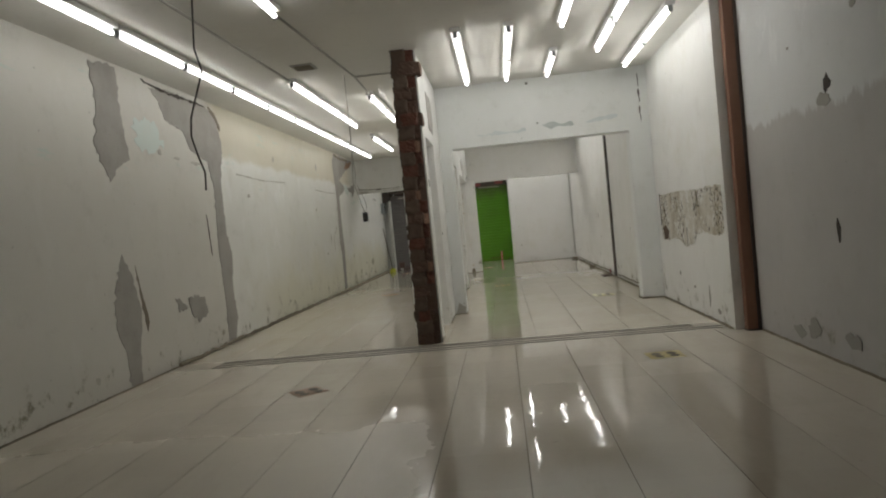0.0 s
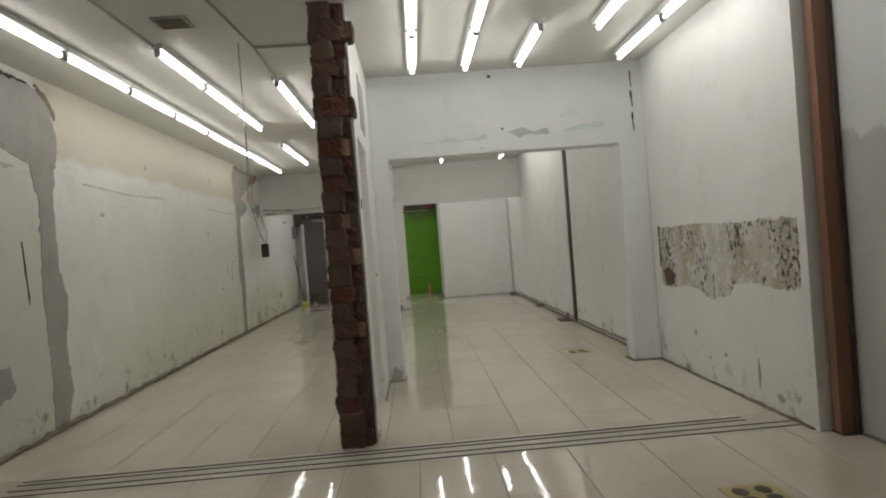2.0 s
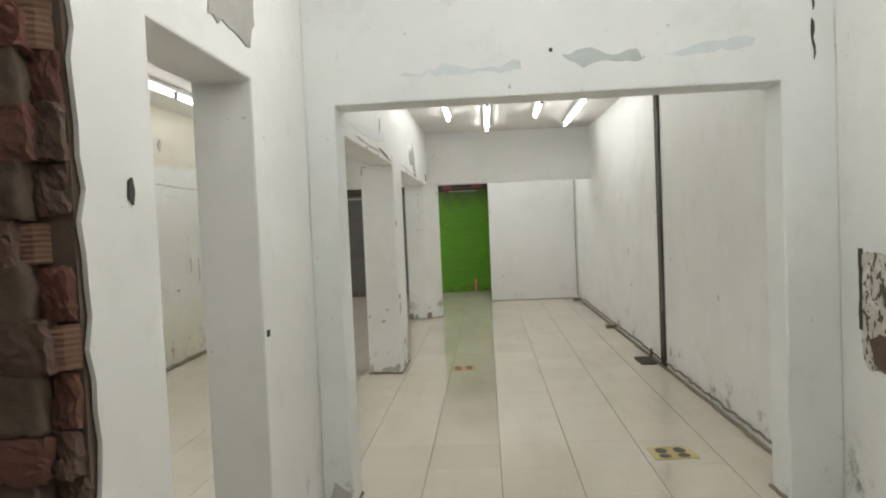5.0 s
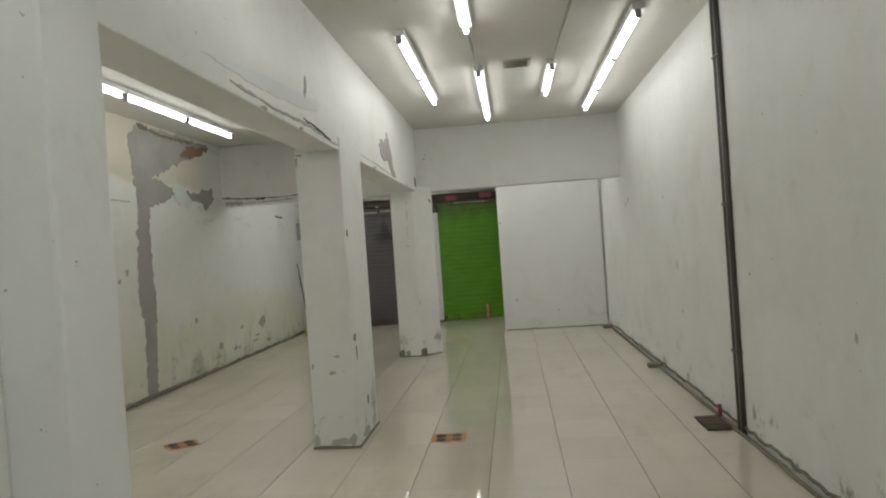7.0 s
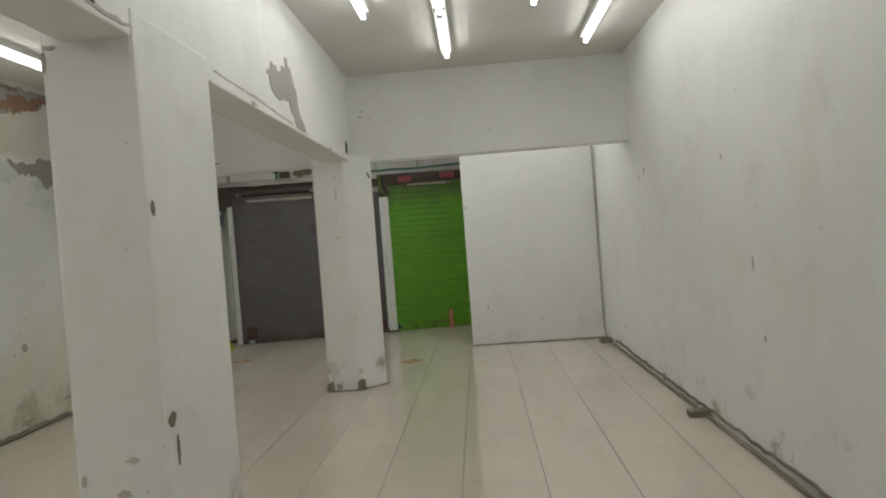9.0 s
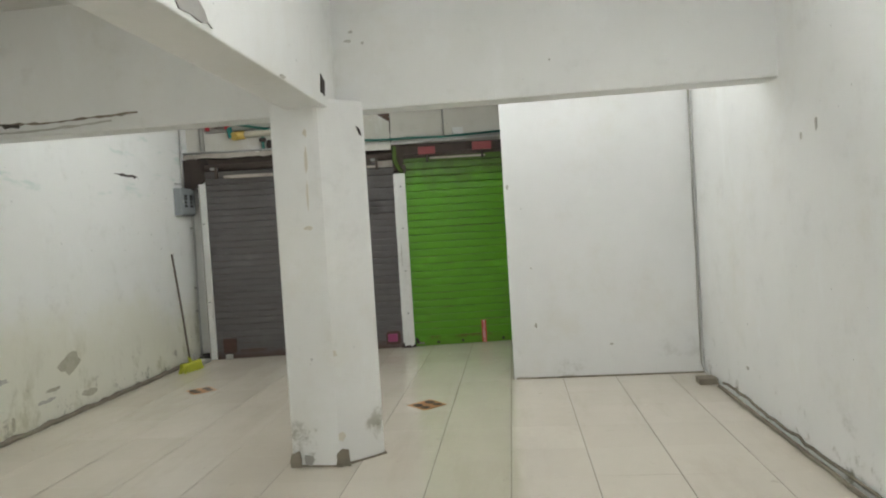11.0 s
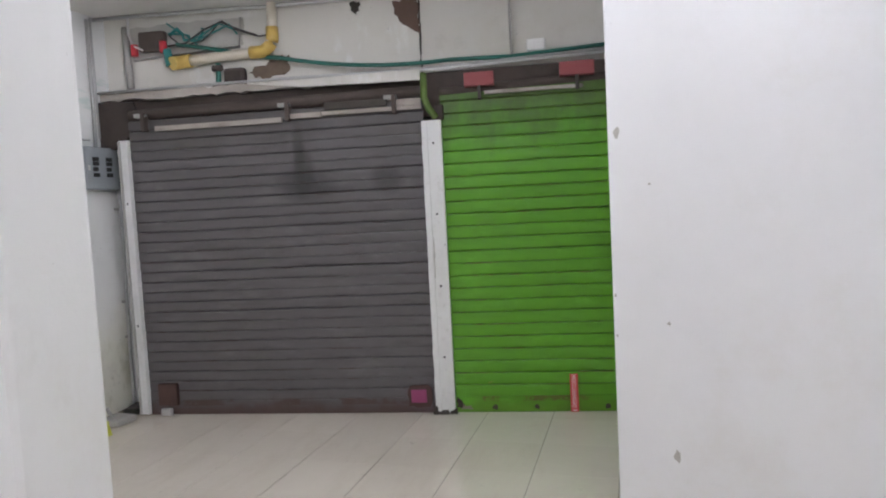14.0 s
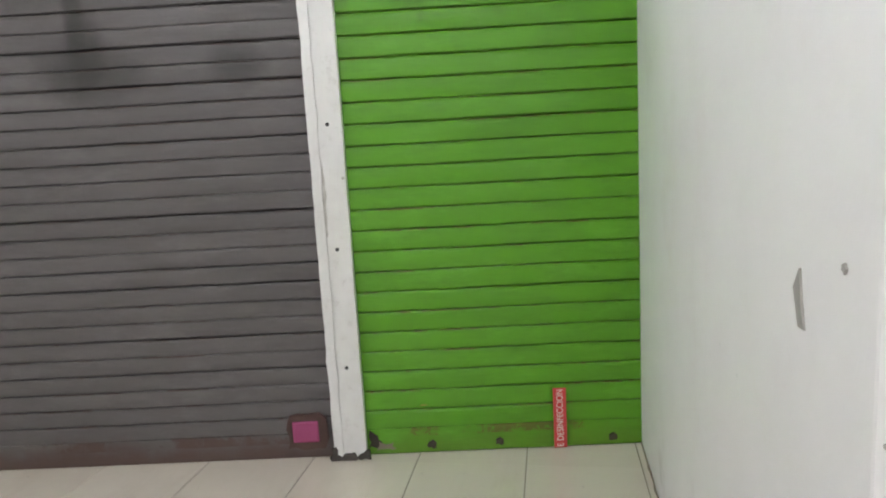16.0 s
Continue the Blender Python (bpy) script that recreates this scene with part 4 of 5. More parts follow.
# in the pairs from y 18.02 to 18.05 the nearer tube is added too
# tubes at y 10.2 and 17.95 are unseen, added to brighten the walls there
ROWS_OF_TUBES = [(-3.38, 3.90, 10), (-2.66, 7.71, 3), (-2.67, 12.95, 2), (-1.94, 8.98, 2), (-2.0, 4.0, 1), (-0.56, 6.43, 2), (-0.02, 6.45, 2), (0.53, 7.70, 1), (0.52, 5.36, 1),
                 (1.05, 5.36, 2), (1.56, 6.42, 2), (-0.53, 13.0, 2), (0.01, 11.78, 1), (0.04, 14.3, 2), (0.75, 14.3, 1), (1.32, 12.95, 3), (-0.53, 10.2, 1), (0.75, 10.2, 1), (-2.05, 18.02, 2), (-1.38, 18.05, 2), (-0.70, 18.03, 2), (-2.65, 18.02, 2), (-0.02, 17.95, 1), (0.65, 17.95, 1), (1.30, 17.95, 1)]
first = None
for x, y0, count in ROWS_OF_TUBES:
    for i in range(count):
        yc = y0 + 1.25 * i + 0.61
        if first is None:
            first = strip_light(x, yc - 0.61, yc + 0.61)
        else:
            copy_thing(first, pose(x, yc, CEIL))

# ---- floor ----
floor_base = thing("floor", "glossy cream square floor tiles with dark joints", "floor", kind="structure")
part("bed", box(LEFT - 0.2, RIGHT_FRONT + 0.2, -2.8, 22.6, -0.2, -0.004), M_GROUT, floor_base)


def tile_mesh(w, d, name):
    b = box(-w / 2, w / 2, -d / 2, d / 2, -0.012, 0.0)
    bmesh.ops.bevel(b, geom=[e for e in b.edges if all(v.co.z > -0.001 for v in e.verts) and abs(e.verts[0].co.x - e.verts[1].co.x) < 0.001], offset=0.0015, segments=1, affect="EDGES")
    me = bpy.data.meshes.new(name)
    b.to_mesh(me)
    b.free()
    me.materials.append(M_TILE)
    return me


TILE = 0.5
GAP_X, GAP_Y = 0.0047, 0.0005
whole = tile_mesh(TILE - GAP_X, TILE - GAP_Y, "tile")
rest = bmesh.new()


def lay(x_first, y_first, x_end, y_start, y_end):
    """Tiles in rows from a grid line; those on the walked lane are pieces of their own, the others one field. Cut where the floor ends."""
    rng = random.Random(11)
    y = y_first
    while y < y_end:
        x = x_first
        while x < x_end:
            x0, x1, y0, y1 = max(x, LEFT - 0.1), min(x + TILE, x_end), max(y, y_start), min(y + TILE, y_end)
            if x1 - x0 > 0.02 and y1 - y0 > 0.02:
                cut = (x1 - x0) < TILE - 0.001 or (y1 - y0) < TILE - 0.001
                cx, cy = (x0 + x1) / 2, (y0 + y1) / 2
                z = rng.uniform(-0.0004, 0.0)
                if not cut and -1.3 < cx < 1.7 and 2.0 < cy:
                    o = new("tile", whole)
                    o.parent = floor_base
                    o.location = (cx, cy, z)
                    o.rotation_euler = (rng.gauss(0, 0.0005), rng.gauss(0, 0.0008), 0)
                else:
                    b = box(x0 + GAP_X / 2, x1 - GAP_X / 2, y0 + GAP_Y / 2, y1 - GAP_Y / 2, z - 0.012, z)
                    join(rest, b)
            x += TILE
        y += TILE


lay(-4.25, -3.14, RIGHT_FRONT + 0.05, -2.7, 6.60)
lay(-4.5, 6.96, RIGHT + 0.1, 7.0, 22.4)
part("tile_field", rest, M_TILE, floor_base)["kind"] = "stuff"

track = thing("floor_track", "worn threshold strip with four blackened rails set in the floor", "track", (0, 6.8, 0))
part("strip", box(-4.04, 2.0, -0.2, 0.2, -0.012, 0.0), M_STRIP, track)
for dy in (0.13, 0.055, -0.06, -0.165):
    part("rail", box(-3.55, 1.62 + 0.3 * (dy < 0), dy - 0.006, dy + 0.006, -0.01, 0.004), M_RAIL, track)


# floor stickers with worn shoe prints
def floor_sticker(x, y, turn, material, label, w=0.30, d=0.26):
    t = thing("floor_sticker", label, "sticker", (x, y, 0.0), turn, "floor stickers")
    sheet = part("sheet", prism(ragged([(-w / 2, -d / 2), (w / 2, -d / 2), (w / 2, d / 2), (-w / 2, d / 2)], int(abs(x) * 100), 0.008), "z", 0.0005, 0.0025), material, t)
    for sx in (-1, 1):
        for sy, l in ((0.045, 0.055), (-0.06, 0.04)):
            pts = [(sx * 0.065 + 0.042 * math.cos(a), sy + l * math.sin(a)) for a in [2 * math.pi * k / 12 for k in range(12)]]
            part("shoe_print", prism(ragged(pts, int(x * 10 + sx + sy * 50), 0.006), "z", 0.002, 0.0037), M_PRINT, sheet, "black shoe print")
    return t


floor_sticker(1.03, 5.56, 3, M_YSTICK, "worn yellow floor sticker with black shoe prints")
floor_sticker(1.2, 10.18, 3, M_YSTICK, "worn yellow floor sticker with black shoe prints")
floor_sticker(-2.05, 5.2, 40, M_BSTICK, "worn red-brown floor sticker with black shoe prints", 0.26, 0.26)
floor_sticker(-0.36, 13.1, 3, M_OSTICK, "worn orange floor sticker with black shoe prints", 0.27, 0.24)
floor_sticker(-2.67, 13.2, 40, M_OSTICK, "worn orange floor sticker with black shoe prints", 0.26, 0.24)
floor_sticker(-0.73, 18.67, 45, M_OSTICK, "worn orange floor sticker with black shoe prints", 0.25, 0.25)
floor_sticker(-3.19, 19.52, 45, M_OSTICK, "worn orange floor sticker with black shoe prints", 0.24, 0.24)
scrap = thing("sticker_remains", "scraped remains of a black and white floor sticker", "sticker", (-1.74, 19.68, 0))
for sx in (-1, 1):
    part("scrap", prism(ragged([(sx * 0.1 - 0.05, -0.05), (sx * 0.1 + 0.05, -0.03), (sx * 0.1 + 0.04, 0.05), (sx * 0.1 - 0.05, 0.03)], 7 + sx, 0.02, 0.02), "z", 0.0005, 0.002), M_PRINT, scrap)
part("sheet", prism([(-0.07, -0.03), (0.07, -0.02), (0.07, 0.03), (-0.07, 0.025)], "z", 0.0003, 0.0012), M_LETTER, scrap)


# ---- broken brick end of the partition ----
def rough_block(w, d, h, seed, amount):
    rng = random.Random(seed)
    b = bmesh.new()
    bmesh.ops.create_cube(b, size=1)
    bmesh.ops.subdivide_edges(b, edges=b.edges[:], cuts=7, use_grid_fill=True)
    for v in b.verts:
        p = Vector((v.co.x * w, v.co.y * d, v.co.z * h))
        corner = sum(abs(abs(c) - 0.5) < 0.01 for c in v.co)
        p *= 1 - 0.03 * (corner > 1)
        k = noise.noise_vector(Vector((p.x * 9 + seed * 3.7, p.y * 9, p.z * 11))) + 0.6 * noise.noise_vector(Vector((p.x * 26 + seed, p.y * 26, p.z * 32))) + 0.25 * noise.noise_vector(Vector((p.x * 60, p.y * 60 + seed, p.z * 60)))
        v.co = p + k * amount + Vector((rng.gauss(0, 0.002), rng.gauss(0, 0.003), rng.gauss(0, 0.002)))
    for f in b.faces:
        f.smooth = seed >= 50
    return b


pier = thing("brick_pier", "rough broken end of a brick wall, clay bricks and smeared mortar", "brick wall", (-1.192, 7.145, 0), kind="structure")
part("mortar_core", box(-0.122, 0.122, -0.06, 0.06, 0, CEIL), M_MORTAR, pier)
rng = random.Random(21)


def ridged_end(h, seed):
    """The pale end of a hollow clay brick, broken slantwise and scored with fine ridges."""
    b = bmesh.new()
    rows = 15
    lines = []
    for i in range(rows + 1):
        z = h * (i / rows - 0.5)
        out = 0.004 * (i % 2) + 0.004 * noise.noise(Vector((seed, z * 30, 0)))
        lines.append([b.verts.new((-0.028 + 0.010 * noise.noise(Vector((seed * 2.3, z * 14, 3))), -0.062 - out, z)), b.verts.new((0.004, -0.046 - out, z)), b.verts.new((0.030, -0.012 - out, z)), b.verts.new((0.030, 0.03, z)), b.verts.new((-0.03, 0.03, z))])
    for l, u in zip(lines, lines[1:]):
        for k in range(5):
            b.faces.new((l[k], l[(k + 1) % 5], u[(k + 1) % 5], u[k]))
    b.faces.new(lines[0]), b.faces.new(lines[-1])
    bmesh.ops.recalc_face_normals(b, faces=b.faces[:])
    return b


z, course = 0.0, 0
while z < CEIL - 0.03:
    h = min(rng.uniform(0.122, 0.148), CEIL - z)
    zc = z + h / 2
    if course % 2 == 0:
        # a header brick: red face, smeared with mortar on the outer side, its broken end pale
        w = rng.uniform(0.13, 0.19)
        smear = rng.uniform(0.0, 0.09) if course % 4 else 0.0
        x0 = -0.124 + smear
        ob = part("brick", rough_block(w, 0.15, h * 0.98, course, 0.015), M_CLAY if rng.random() < 0.6 and z < 2.5 else M_CLAY_DARK, pier)
        ob.location = (x0 + w / 2, -0.05 - rng.uniform(0.0, 0.012), zc)
        if smear > 0.02:
            part("mortar", rough_block(smear + 0.03, 0.14, h * 1.1, course + 50, 0.016), M_MORTAR, pier).location = (-0.124 + smear / 2, -0.048, zc)
        if 0.7 < z < 2.4 and rng.random() < 0.8:
            part("brick_end", ridged_end(h * 0.84, course), M_CLAY_PALE, pier, "pale ridged end of a hollow brick").location = (x0 + w + 0.018, -0.045, zc - 0.004)
        else:
            part("brick", rough_block(0.07, 0.12, h * 1.02, course + 31, 0.014), M_CLAY_DARK, pier).location = (x0 + w + 0.022, -0.035, zc)
    else:
        # a bed of mortar, proud and smeared, with a darker brick set back beside it
        w = rng.uniform(0.12, 0.19)
        part("mortar", rough_block(w, 0.15, h * 1.16, course + 90, 0.017), M_MORTAR, pier).location = (-0.124 + w / 2, -0.052 - rng.uniform(0, 0.008), zc)
        part("brick", rough_block(0.24 - w, 0.115, h * 1.03, course, 0.014), M_CLAY if rng.random() < 0.5 else M_CLAY_DARK, pier).location = (0.114 - (0.24 - w) / 2, -0.018 - rng.uniform(0, 0.01), zc)
    z += h + 0.002
    course += 1
for side in (-1, 1):
    edge = [(0.0, 0)] + [(-0.03 - (0.02 if side < 0 else 0.035) * rng.random(), CEIL * k / 40) for k in range(41)] + [(0.0, CEIL)]
    b = prism(edge, "x", side * 0.134 - 0.006, side * 0.134 + 0.008)
    bmesh.ops.triangulate(b, faces=[f for f in b.faces if len(f.verts) > 4], ngon_method="EAR_CLIP")
    part("plaster_edge", b, M_WALL, pier, "broken edge of white plaster")


# ---- roller shutters ----
def slat_mesh(length, pitch, bulge, name, material, seed=0):
    """One rolled slat, convex to the room, with a lip that laps the slat below."""
    shape = [(0.35, -0.05), (0.1, 0.0), (-0.6, 0.005), (-0.86, 0.03), (-0.97, 0.09), (-1.03, 0.30), (-1.03, 0.52), (-0.95, 0.74), (-0.82, 0.86), (-0.62, 0.885), (-0.66, 0.905), (-0.5, 0.945), (0.1, 0.965), (0.35, 0.98)]
    prof = [(a * bulge, b * pitch) for a, b in shape]
    back = [(a + 0.005, b) for a, b in reversed(prof)]
    b = bmesh.new()
    pts = prof + back
    n, rings = 14, []
    for i in range(n + 1):
        x = length * i / n
        dz = 0.0022 * noise.noise(Vector((x * 2.1, seed * 5.3, 0))) + 0.001 * noise.noise(Vector((x * 7, seed * 3.1, 4)))
        dy = 0.0035 * noise.noise(Vector((x * 1.6, seed * 2.7, 9)))
        rings.append([b.verts.new((x, p + dy, q + dz)) for p, q in pts])
    for l, r in zip(rings, rings[1:]):
        for k in range(len(pts)):
            b.faces.new((l[k], l[(k + 1) % len(pts)], r[(k + 1) % len(pts)], r[k]))
    b.faces.new(rings[0]), b.faces.new(rings[-1])
    bmesh.ops.recalc_face_normals(b, faces=b.faces[:])
    me = bpy.data.meshes.new(name)
    b.to_mesh(me)
    b.free()
    me.materials.append(material)
    return me


def roller_shutter(label, u0, u1, pitch, first, top, material, bulge):
    sh = thing("roller_shutter", label, "shutter", (0, SHUT_Y, 0), SHUT_TURN, "street shutters")
    kinds = [slat_mesh(u1 - u0, pitch, bulge, "slat", material, k) for k in range(5)]
    rng = random.Random(int(pitch * 1000))
    z = first
    while z < top:
        o = new("slat", rng.choice(kinds))
        o.parent = sh
        o.location = (u0, 0.03 + rng.uniform(-0.0015, 0.0015), z)
        o.rotation_euler = (rng.gauss(0, 0.006), rng.gauss(0, 0.0009), 0)
        z += pitch
    part("bottom_rail", box(u0, u1, 0.013, 0.035, 0.002, first + 0.004, 0.004), material, sh)
    return sh


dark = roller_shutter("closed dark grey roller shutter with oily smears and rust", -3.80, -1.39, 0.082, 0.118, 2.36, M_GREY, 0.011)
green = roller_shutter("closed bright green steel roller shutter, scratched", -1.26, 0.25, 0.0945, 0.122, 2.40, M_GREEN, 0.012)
part("top_rail", box(-3.56, -2.50, -0.01, 0.02, 2.315, 2.355, 0.004), M_RAILDIRTY, dark, "dirty pale steel rail")
part("top_rail", box(-2.44, -2.18, -0.01, 0.02, 2.335, 2.375, 0.004), M_RAILDIRTY, dark, "dirty pale steel rail")
part("top_rail", box(-2.18, -1.40, 0.0, 0.02, 2.345, 2.375, 0.004), M_RAILDIRTY, dark, "dirty pale steel rail")
part("top_rail", box(-1.62, -1.40, -0.012, 0.01, 2.375, 2.425, 0.004), M_RAILDIRTY, dark, "dirty pale steel rail")
part("slot", box(-2.156, -1.664, -0.008, 0.03, 2.385, 2.44, 0.004), M_HOLE, dark, "dark slot")
part("axle", tube([(-3.8, 0.06, 2.46), (-1.40, 0.06, 2.48)], 0.045, 12), M_RUST, dark, "rusty axle")
for u in (-2.47, -1.63, -3.67):
    part("bracket", box(u - 0.05, u + 0.04, -0.03, 0.05, 2.43, 2.46, 0.004), M_CONDUIT, dark)
    part("bracket", box(u + 0.01, u + 0.04, -0.04, 0.05, 2.32, 2.46, 0.004), M_RUST, dark)
part("lock", box(-1.60, -1.475, -0.012, 0.02, 0.085, 0.19, 0.01), M_PINK, dark, "faded pink lock plate")
# a flat ragged piece stands for the dark smudge round the pink plate
part("lock_smudge", prism(ragged([(-1.625, 0.055), (-1.45, 0.05), (-1.43, 0.10), (-1.44, 0.2), (-1.47, 0.225), (-1.61, 0.215)], 44, 0.014, 0.03), "y", -0.004, 0.012), M_LOCK, dark, "ragged rusty dark smudge round the lock")
rusty_lock = part("lock", box(-3.71, -3.546, -0.02, 0.02, 0.085, 0.265, 0.006), M_LOCK, dark, "rusty brown lock plate")
part("lock_body", box(-3.685, -3.595, -0.045, 0.0, 0.005, 0.065, 0.012), M_CONDUIT, rusty_lock, "grey padlock")
for u0, u1, z0, z1 in ((-1.064, -0.844, 2.475, 2.575), (-0.366, -0.118, 2.50, 2.60)):
    plate = part("red_plate", box(u0, u1, -0.05, 0.02, z0, z1, 0.006), M_PINKRED, green, "faded red plate")
    part("bracket", box((u0 + u1) / 2 - 0.012, (u0 + u1) / 2 + 0.012, -0.05, 0.0, z0 - 0.1, z0, 0.003), M_HOLE, plate)
part("axle", tube([(-1.26, 0.05, 2.455), (0.2, 0.05, 2.49)], 0.04, 12), M_RUST, green, "rusty axle")
part("top_rail", box(-0.92, -0.2, -0.012, 0.01, 2.415, 2.44, 0.004), M_RAILDIRTY, green)
for k, u in enumerate((-0.95, -0.635, -0.105)):
    part("bolt", tube([(u, 0.016, 0.045), (u, 0.003, 0.045)], 0.013, 8), M_HOLE, green, "dark bolt")
    part("scrape", prism(ragged([(u - 0.016, 0.026), (u + 0.02, 0.024), (u + 0.022, 0.05), (u + 0.006, 0.064), (u - 0.014, 0.052)], 60 + k, 0.008, 0.012), "y", 0.0095, 0.0122), M_RUST_SHADE, green, "dark scrape round the bolt")
for k, (u0, u1, z0, z1) in enumerate(((-1.25, -1.19, 0.035, 0.125), (-1.21, -1.12, 0.02, 0.07))):
    part("scar", prism(ragged([(u0, z0), (u1, z0 + 0.01), (u1 - 0.01, z0 + 0.04), ((u0 + u1) / 2, z1 - 0.02), (u0 + 0.01, z1)], 9 + k, 0.014, 0.015), "y", 0.0085 - 0.001 * k, 0.0122), (M_RUST_SHADE, M_DUST)[k], green, "scraped and blackened paint")
part("rust_mark", prism(ragged([(-1.0, 0.232), (-0.92, 0.236), (-0.90, 0.246), (-0.97, 0.247)], 15, 0.004, 0.015), "y", 0.0165, 0.0185), M_OSTICK, green, "small orange rust mark")

guide = thing("shutter_guide", "white painted steel guide post between the shutters", "post", (0, SHUT_Y, 0), SHUT_TURN)
channel = part("channel", box(-1.395, -1.255, -0.02, 0.06, 0.01, 2.25, 0.004), M_WHITE_STEEL, guide)
part("lip", prism(ragged([(-1.405, 0.02), (-1.362, 0.015), (-1.360, 1.1), (-1.362, 2.245), (-1.402, 2.245), (-1.405, 1.1)], 33, 0.0035, 0.05), "y", -0.034, -0.02), M_WHITE_STEEL, guide)
part("paint_chip", prism(ragged([(-1.362, 1.05), (-1.352, 1.06), (-1.349, 1.3), (-1.354, 1.38), (-1.36, 1.3)], 35, 0.003, 0.03), "y", -0.0235, -0.0195), M_SCUFF, guide, "strip of flaked paint")
for z in (2.08, 1.545, 0.995, 0.445):
    part("bolt_hole", tube([(-1.318, -0.0225, z), (-1.318, -0.0195, z)], 0.009, 8), M_BLACK, channel, "black bolt hole")
part("chip", tube([(-1.268, -0.0225, 1.31), (-1.268, -0.0195, 1.31)], 0.007, 7), M_SCUFF, channel, "grey chip")
part("foot", prism(ragged([(-1.42, 0.0), (-1.235, 0.0), (-1.24, 0.05), (-1.27, 0.03), (-1.30, 0.012), (-1.335, 0.03), (-1.37, 0.02), (-1.395, 0.07), (-1.415, 0.06)], 4, 0.012, 0.015), "y", -0.037, -0.022), M_HOLE, guide, "black mastic at the foot")
part("upper_bracket", tube([(-1.37, -0.01, 2.60), (-1.37, -0.03, 2.42), (-1.335, -0.04, 2.33), (-1.285, -0.02, 2.265)], 0.026, 8), plain("mossy green paint", (0.10, 0.16, 0.03), 0.6), guide, "green painted bracket")
part("hinge", box(-1.29, -1.235, -0.03, 0.03, 2.25, 2.36, 0.01), M_RUST_SHADE, guide, "blackened steel hinge")
side_guide = thing("shutter_guide", "white painted steel guide beside the grey shutter", "post", (0, SHUT_Y, 0), SHUT_TURN)
side_channel = part("channel", box(-3.885, -3.80, -0.01, 0.06, 0.01, 2.26, 0.004), M_WHITE_STEEL, side_guide)
part("lip", box(-3.822, -3.80, -0.03, -0.01, 0.015, 2.25, 0.003), M_WHITE_STEEL, side_guide)
part("lip", box(-3.885, -3.868, -0.022, -0.01, 0.015, 2.25, 0.003), M_CONDUIT, side_guide, "grubby back lip")
for z in (0.75, 1.75):
    part("bolt_hole", tube([(-3.845, -0.0125, z), (-3.845, -0.0095, z)], 0.008, 8), M_BLACK, side_channel, "black bolt hole")

tag = thing("warning_sticker", "narrow red sticker with white capitals on the green shutter", "sticker", (0, SHUT_Y, 0), SHUT_TURN)
part("sheet", box(-0.378, -0.318, -0.0035, -0.001, 0.005, 0.295), M_REDTAG, tag)
cu = bpy.data.curves.new("lettering", "FONT")
cu.body, cu.size, cu.extrude, cu.align_x, cu.align_y = "E DESINFECCION", 0.043, 0.0006, "CENTER", "CENTER"
lettering = new("lettering", cu)
bpy.context.view_layer.update()
me = bpy.data.meshes.new_from_object(lettering)
bpy.data.objects.remove(lettering)
w = max(v.co.x for v in me.vertices) - min(v.co.x for v in me.vertices)
me.transform(Matrix.Diagonal((0.275 / w, 1.0, 1.0, 1.0)))
me.materials.append(M_LETTER)
lettering = new("lettering", me)
lettering.parent = tag
lettering.matrix_basis = pose(-0.347, -0.0045, 0.15) @ Matrix(((0, -1, 0, 0), (0, 0, -1, 0), (1, 0, 0, 0), (0, 0, 0, 1)))


# ---- pipes and wires above the shutters ----
pipes = thing("water_pipes", "off-white plastic pipe with yellow elbow and stop valve above the shutter", "pipe", (0, STREET_Y, 0), STREET_TURN)
part("pipe", tube([(-3.36, 0.08, 2.88), (-2.74, 0.08, 2.905)], 0.04, 10), M_CPVC, pipes)
part("pipe", tube([(-2.61, 0.08, 3.02), (-2.60, 0.08, CEIL)], 0.04, 10), M_CPVC, pipes)
part("elbow", tube([(-2.80, 0.08, 2.905)] + [(-2.73 + 0.12 * math.sin(a * math.pi / 18), 0.08, 3.025 - 0.12 * math.cos(a * math.pi / 18)) for a in range(10)] + [(-2.61, 0.08, 3.09)], 0.05, 14), M_YELLOW, pipes, "yellow elbow")
part("elbow", tube([(-3.31, 0.08, 2.882), (-3.37, 0.08, 2.88), (-3.42, 0.06, 2.87), (-3.44, 0.02, 2.86)], 0.055, 12), M_YELLOW, pipes, "yellow elbow")
part("union", tube([(-3.48, 0.06, 2.85), (-3.5, 0.06, 2.98)], 0.035, 8), M_TEAL, pipes, "teal union")
hose = thing("green_hose", "thin green hose sagging across the wall above the shutters", "hose", (0, STREET_Y, 0), STREET_TURN)
part("hose", tube([(-3.42, 0.07, 3.02), (-3.1, 0.10, 2.96), (-2.75, 0.13, 2.88)] + [tuple(v) for v in sag((-2.55, 0.05, 2.84), (-1.2, 0.05, 2.72), 0.05)] + [(-0.73, 0.06, 2.71), (0.05, 0.07, 2.75)], 0.016, 8), M_HOSE, hose)
conduits = thing("wall_conduits", "thin galvanised conduits fixed along the wall above the shutters", "conduit", (0, STREET_Y, 0), STREET_TURN)
part("conduit", tube([(-4.12, 0.02, 3.26), (-2.6, 0.08, 3.255), (0.05, 0.1, 3.24)], 0.014, 8), M_GALV, conduits)
part("cord", tube([(-3.82, 0.06, 3.27), (-3.81, 0.04, 3.12), (-3.78, 0.04, 3.03), (-3.70, 0.05, 2.99)], 0.009, 6), M_WHITE_STEEL, conduits, "white cord")
part("conduit", tube([(-4.12, 0.0, 2.665), (-2.56, 0.03, 2.672), (-1.43, 0.05, 2.665), (0.05, 0.05, 2.715)], 0.012, 8), M_GALV, conduits)
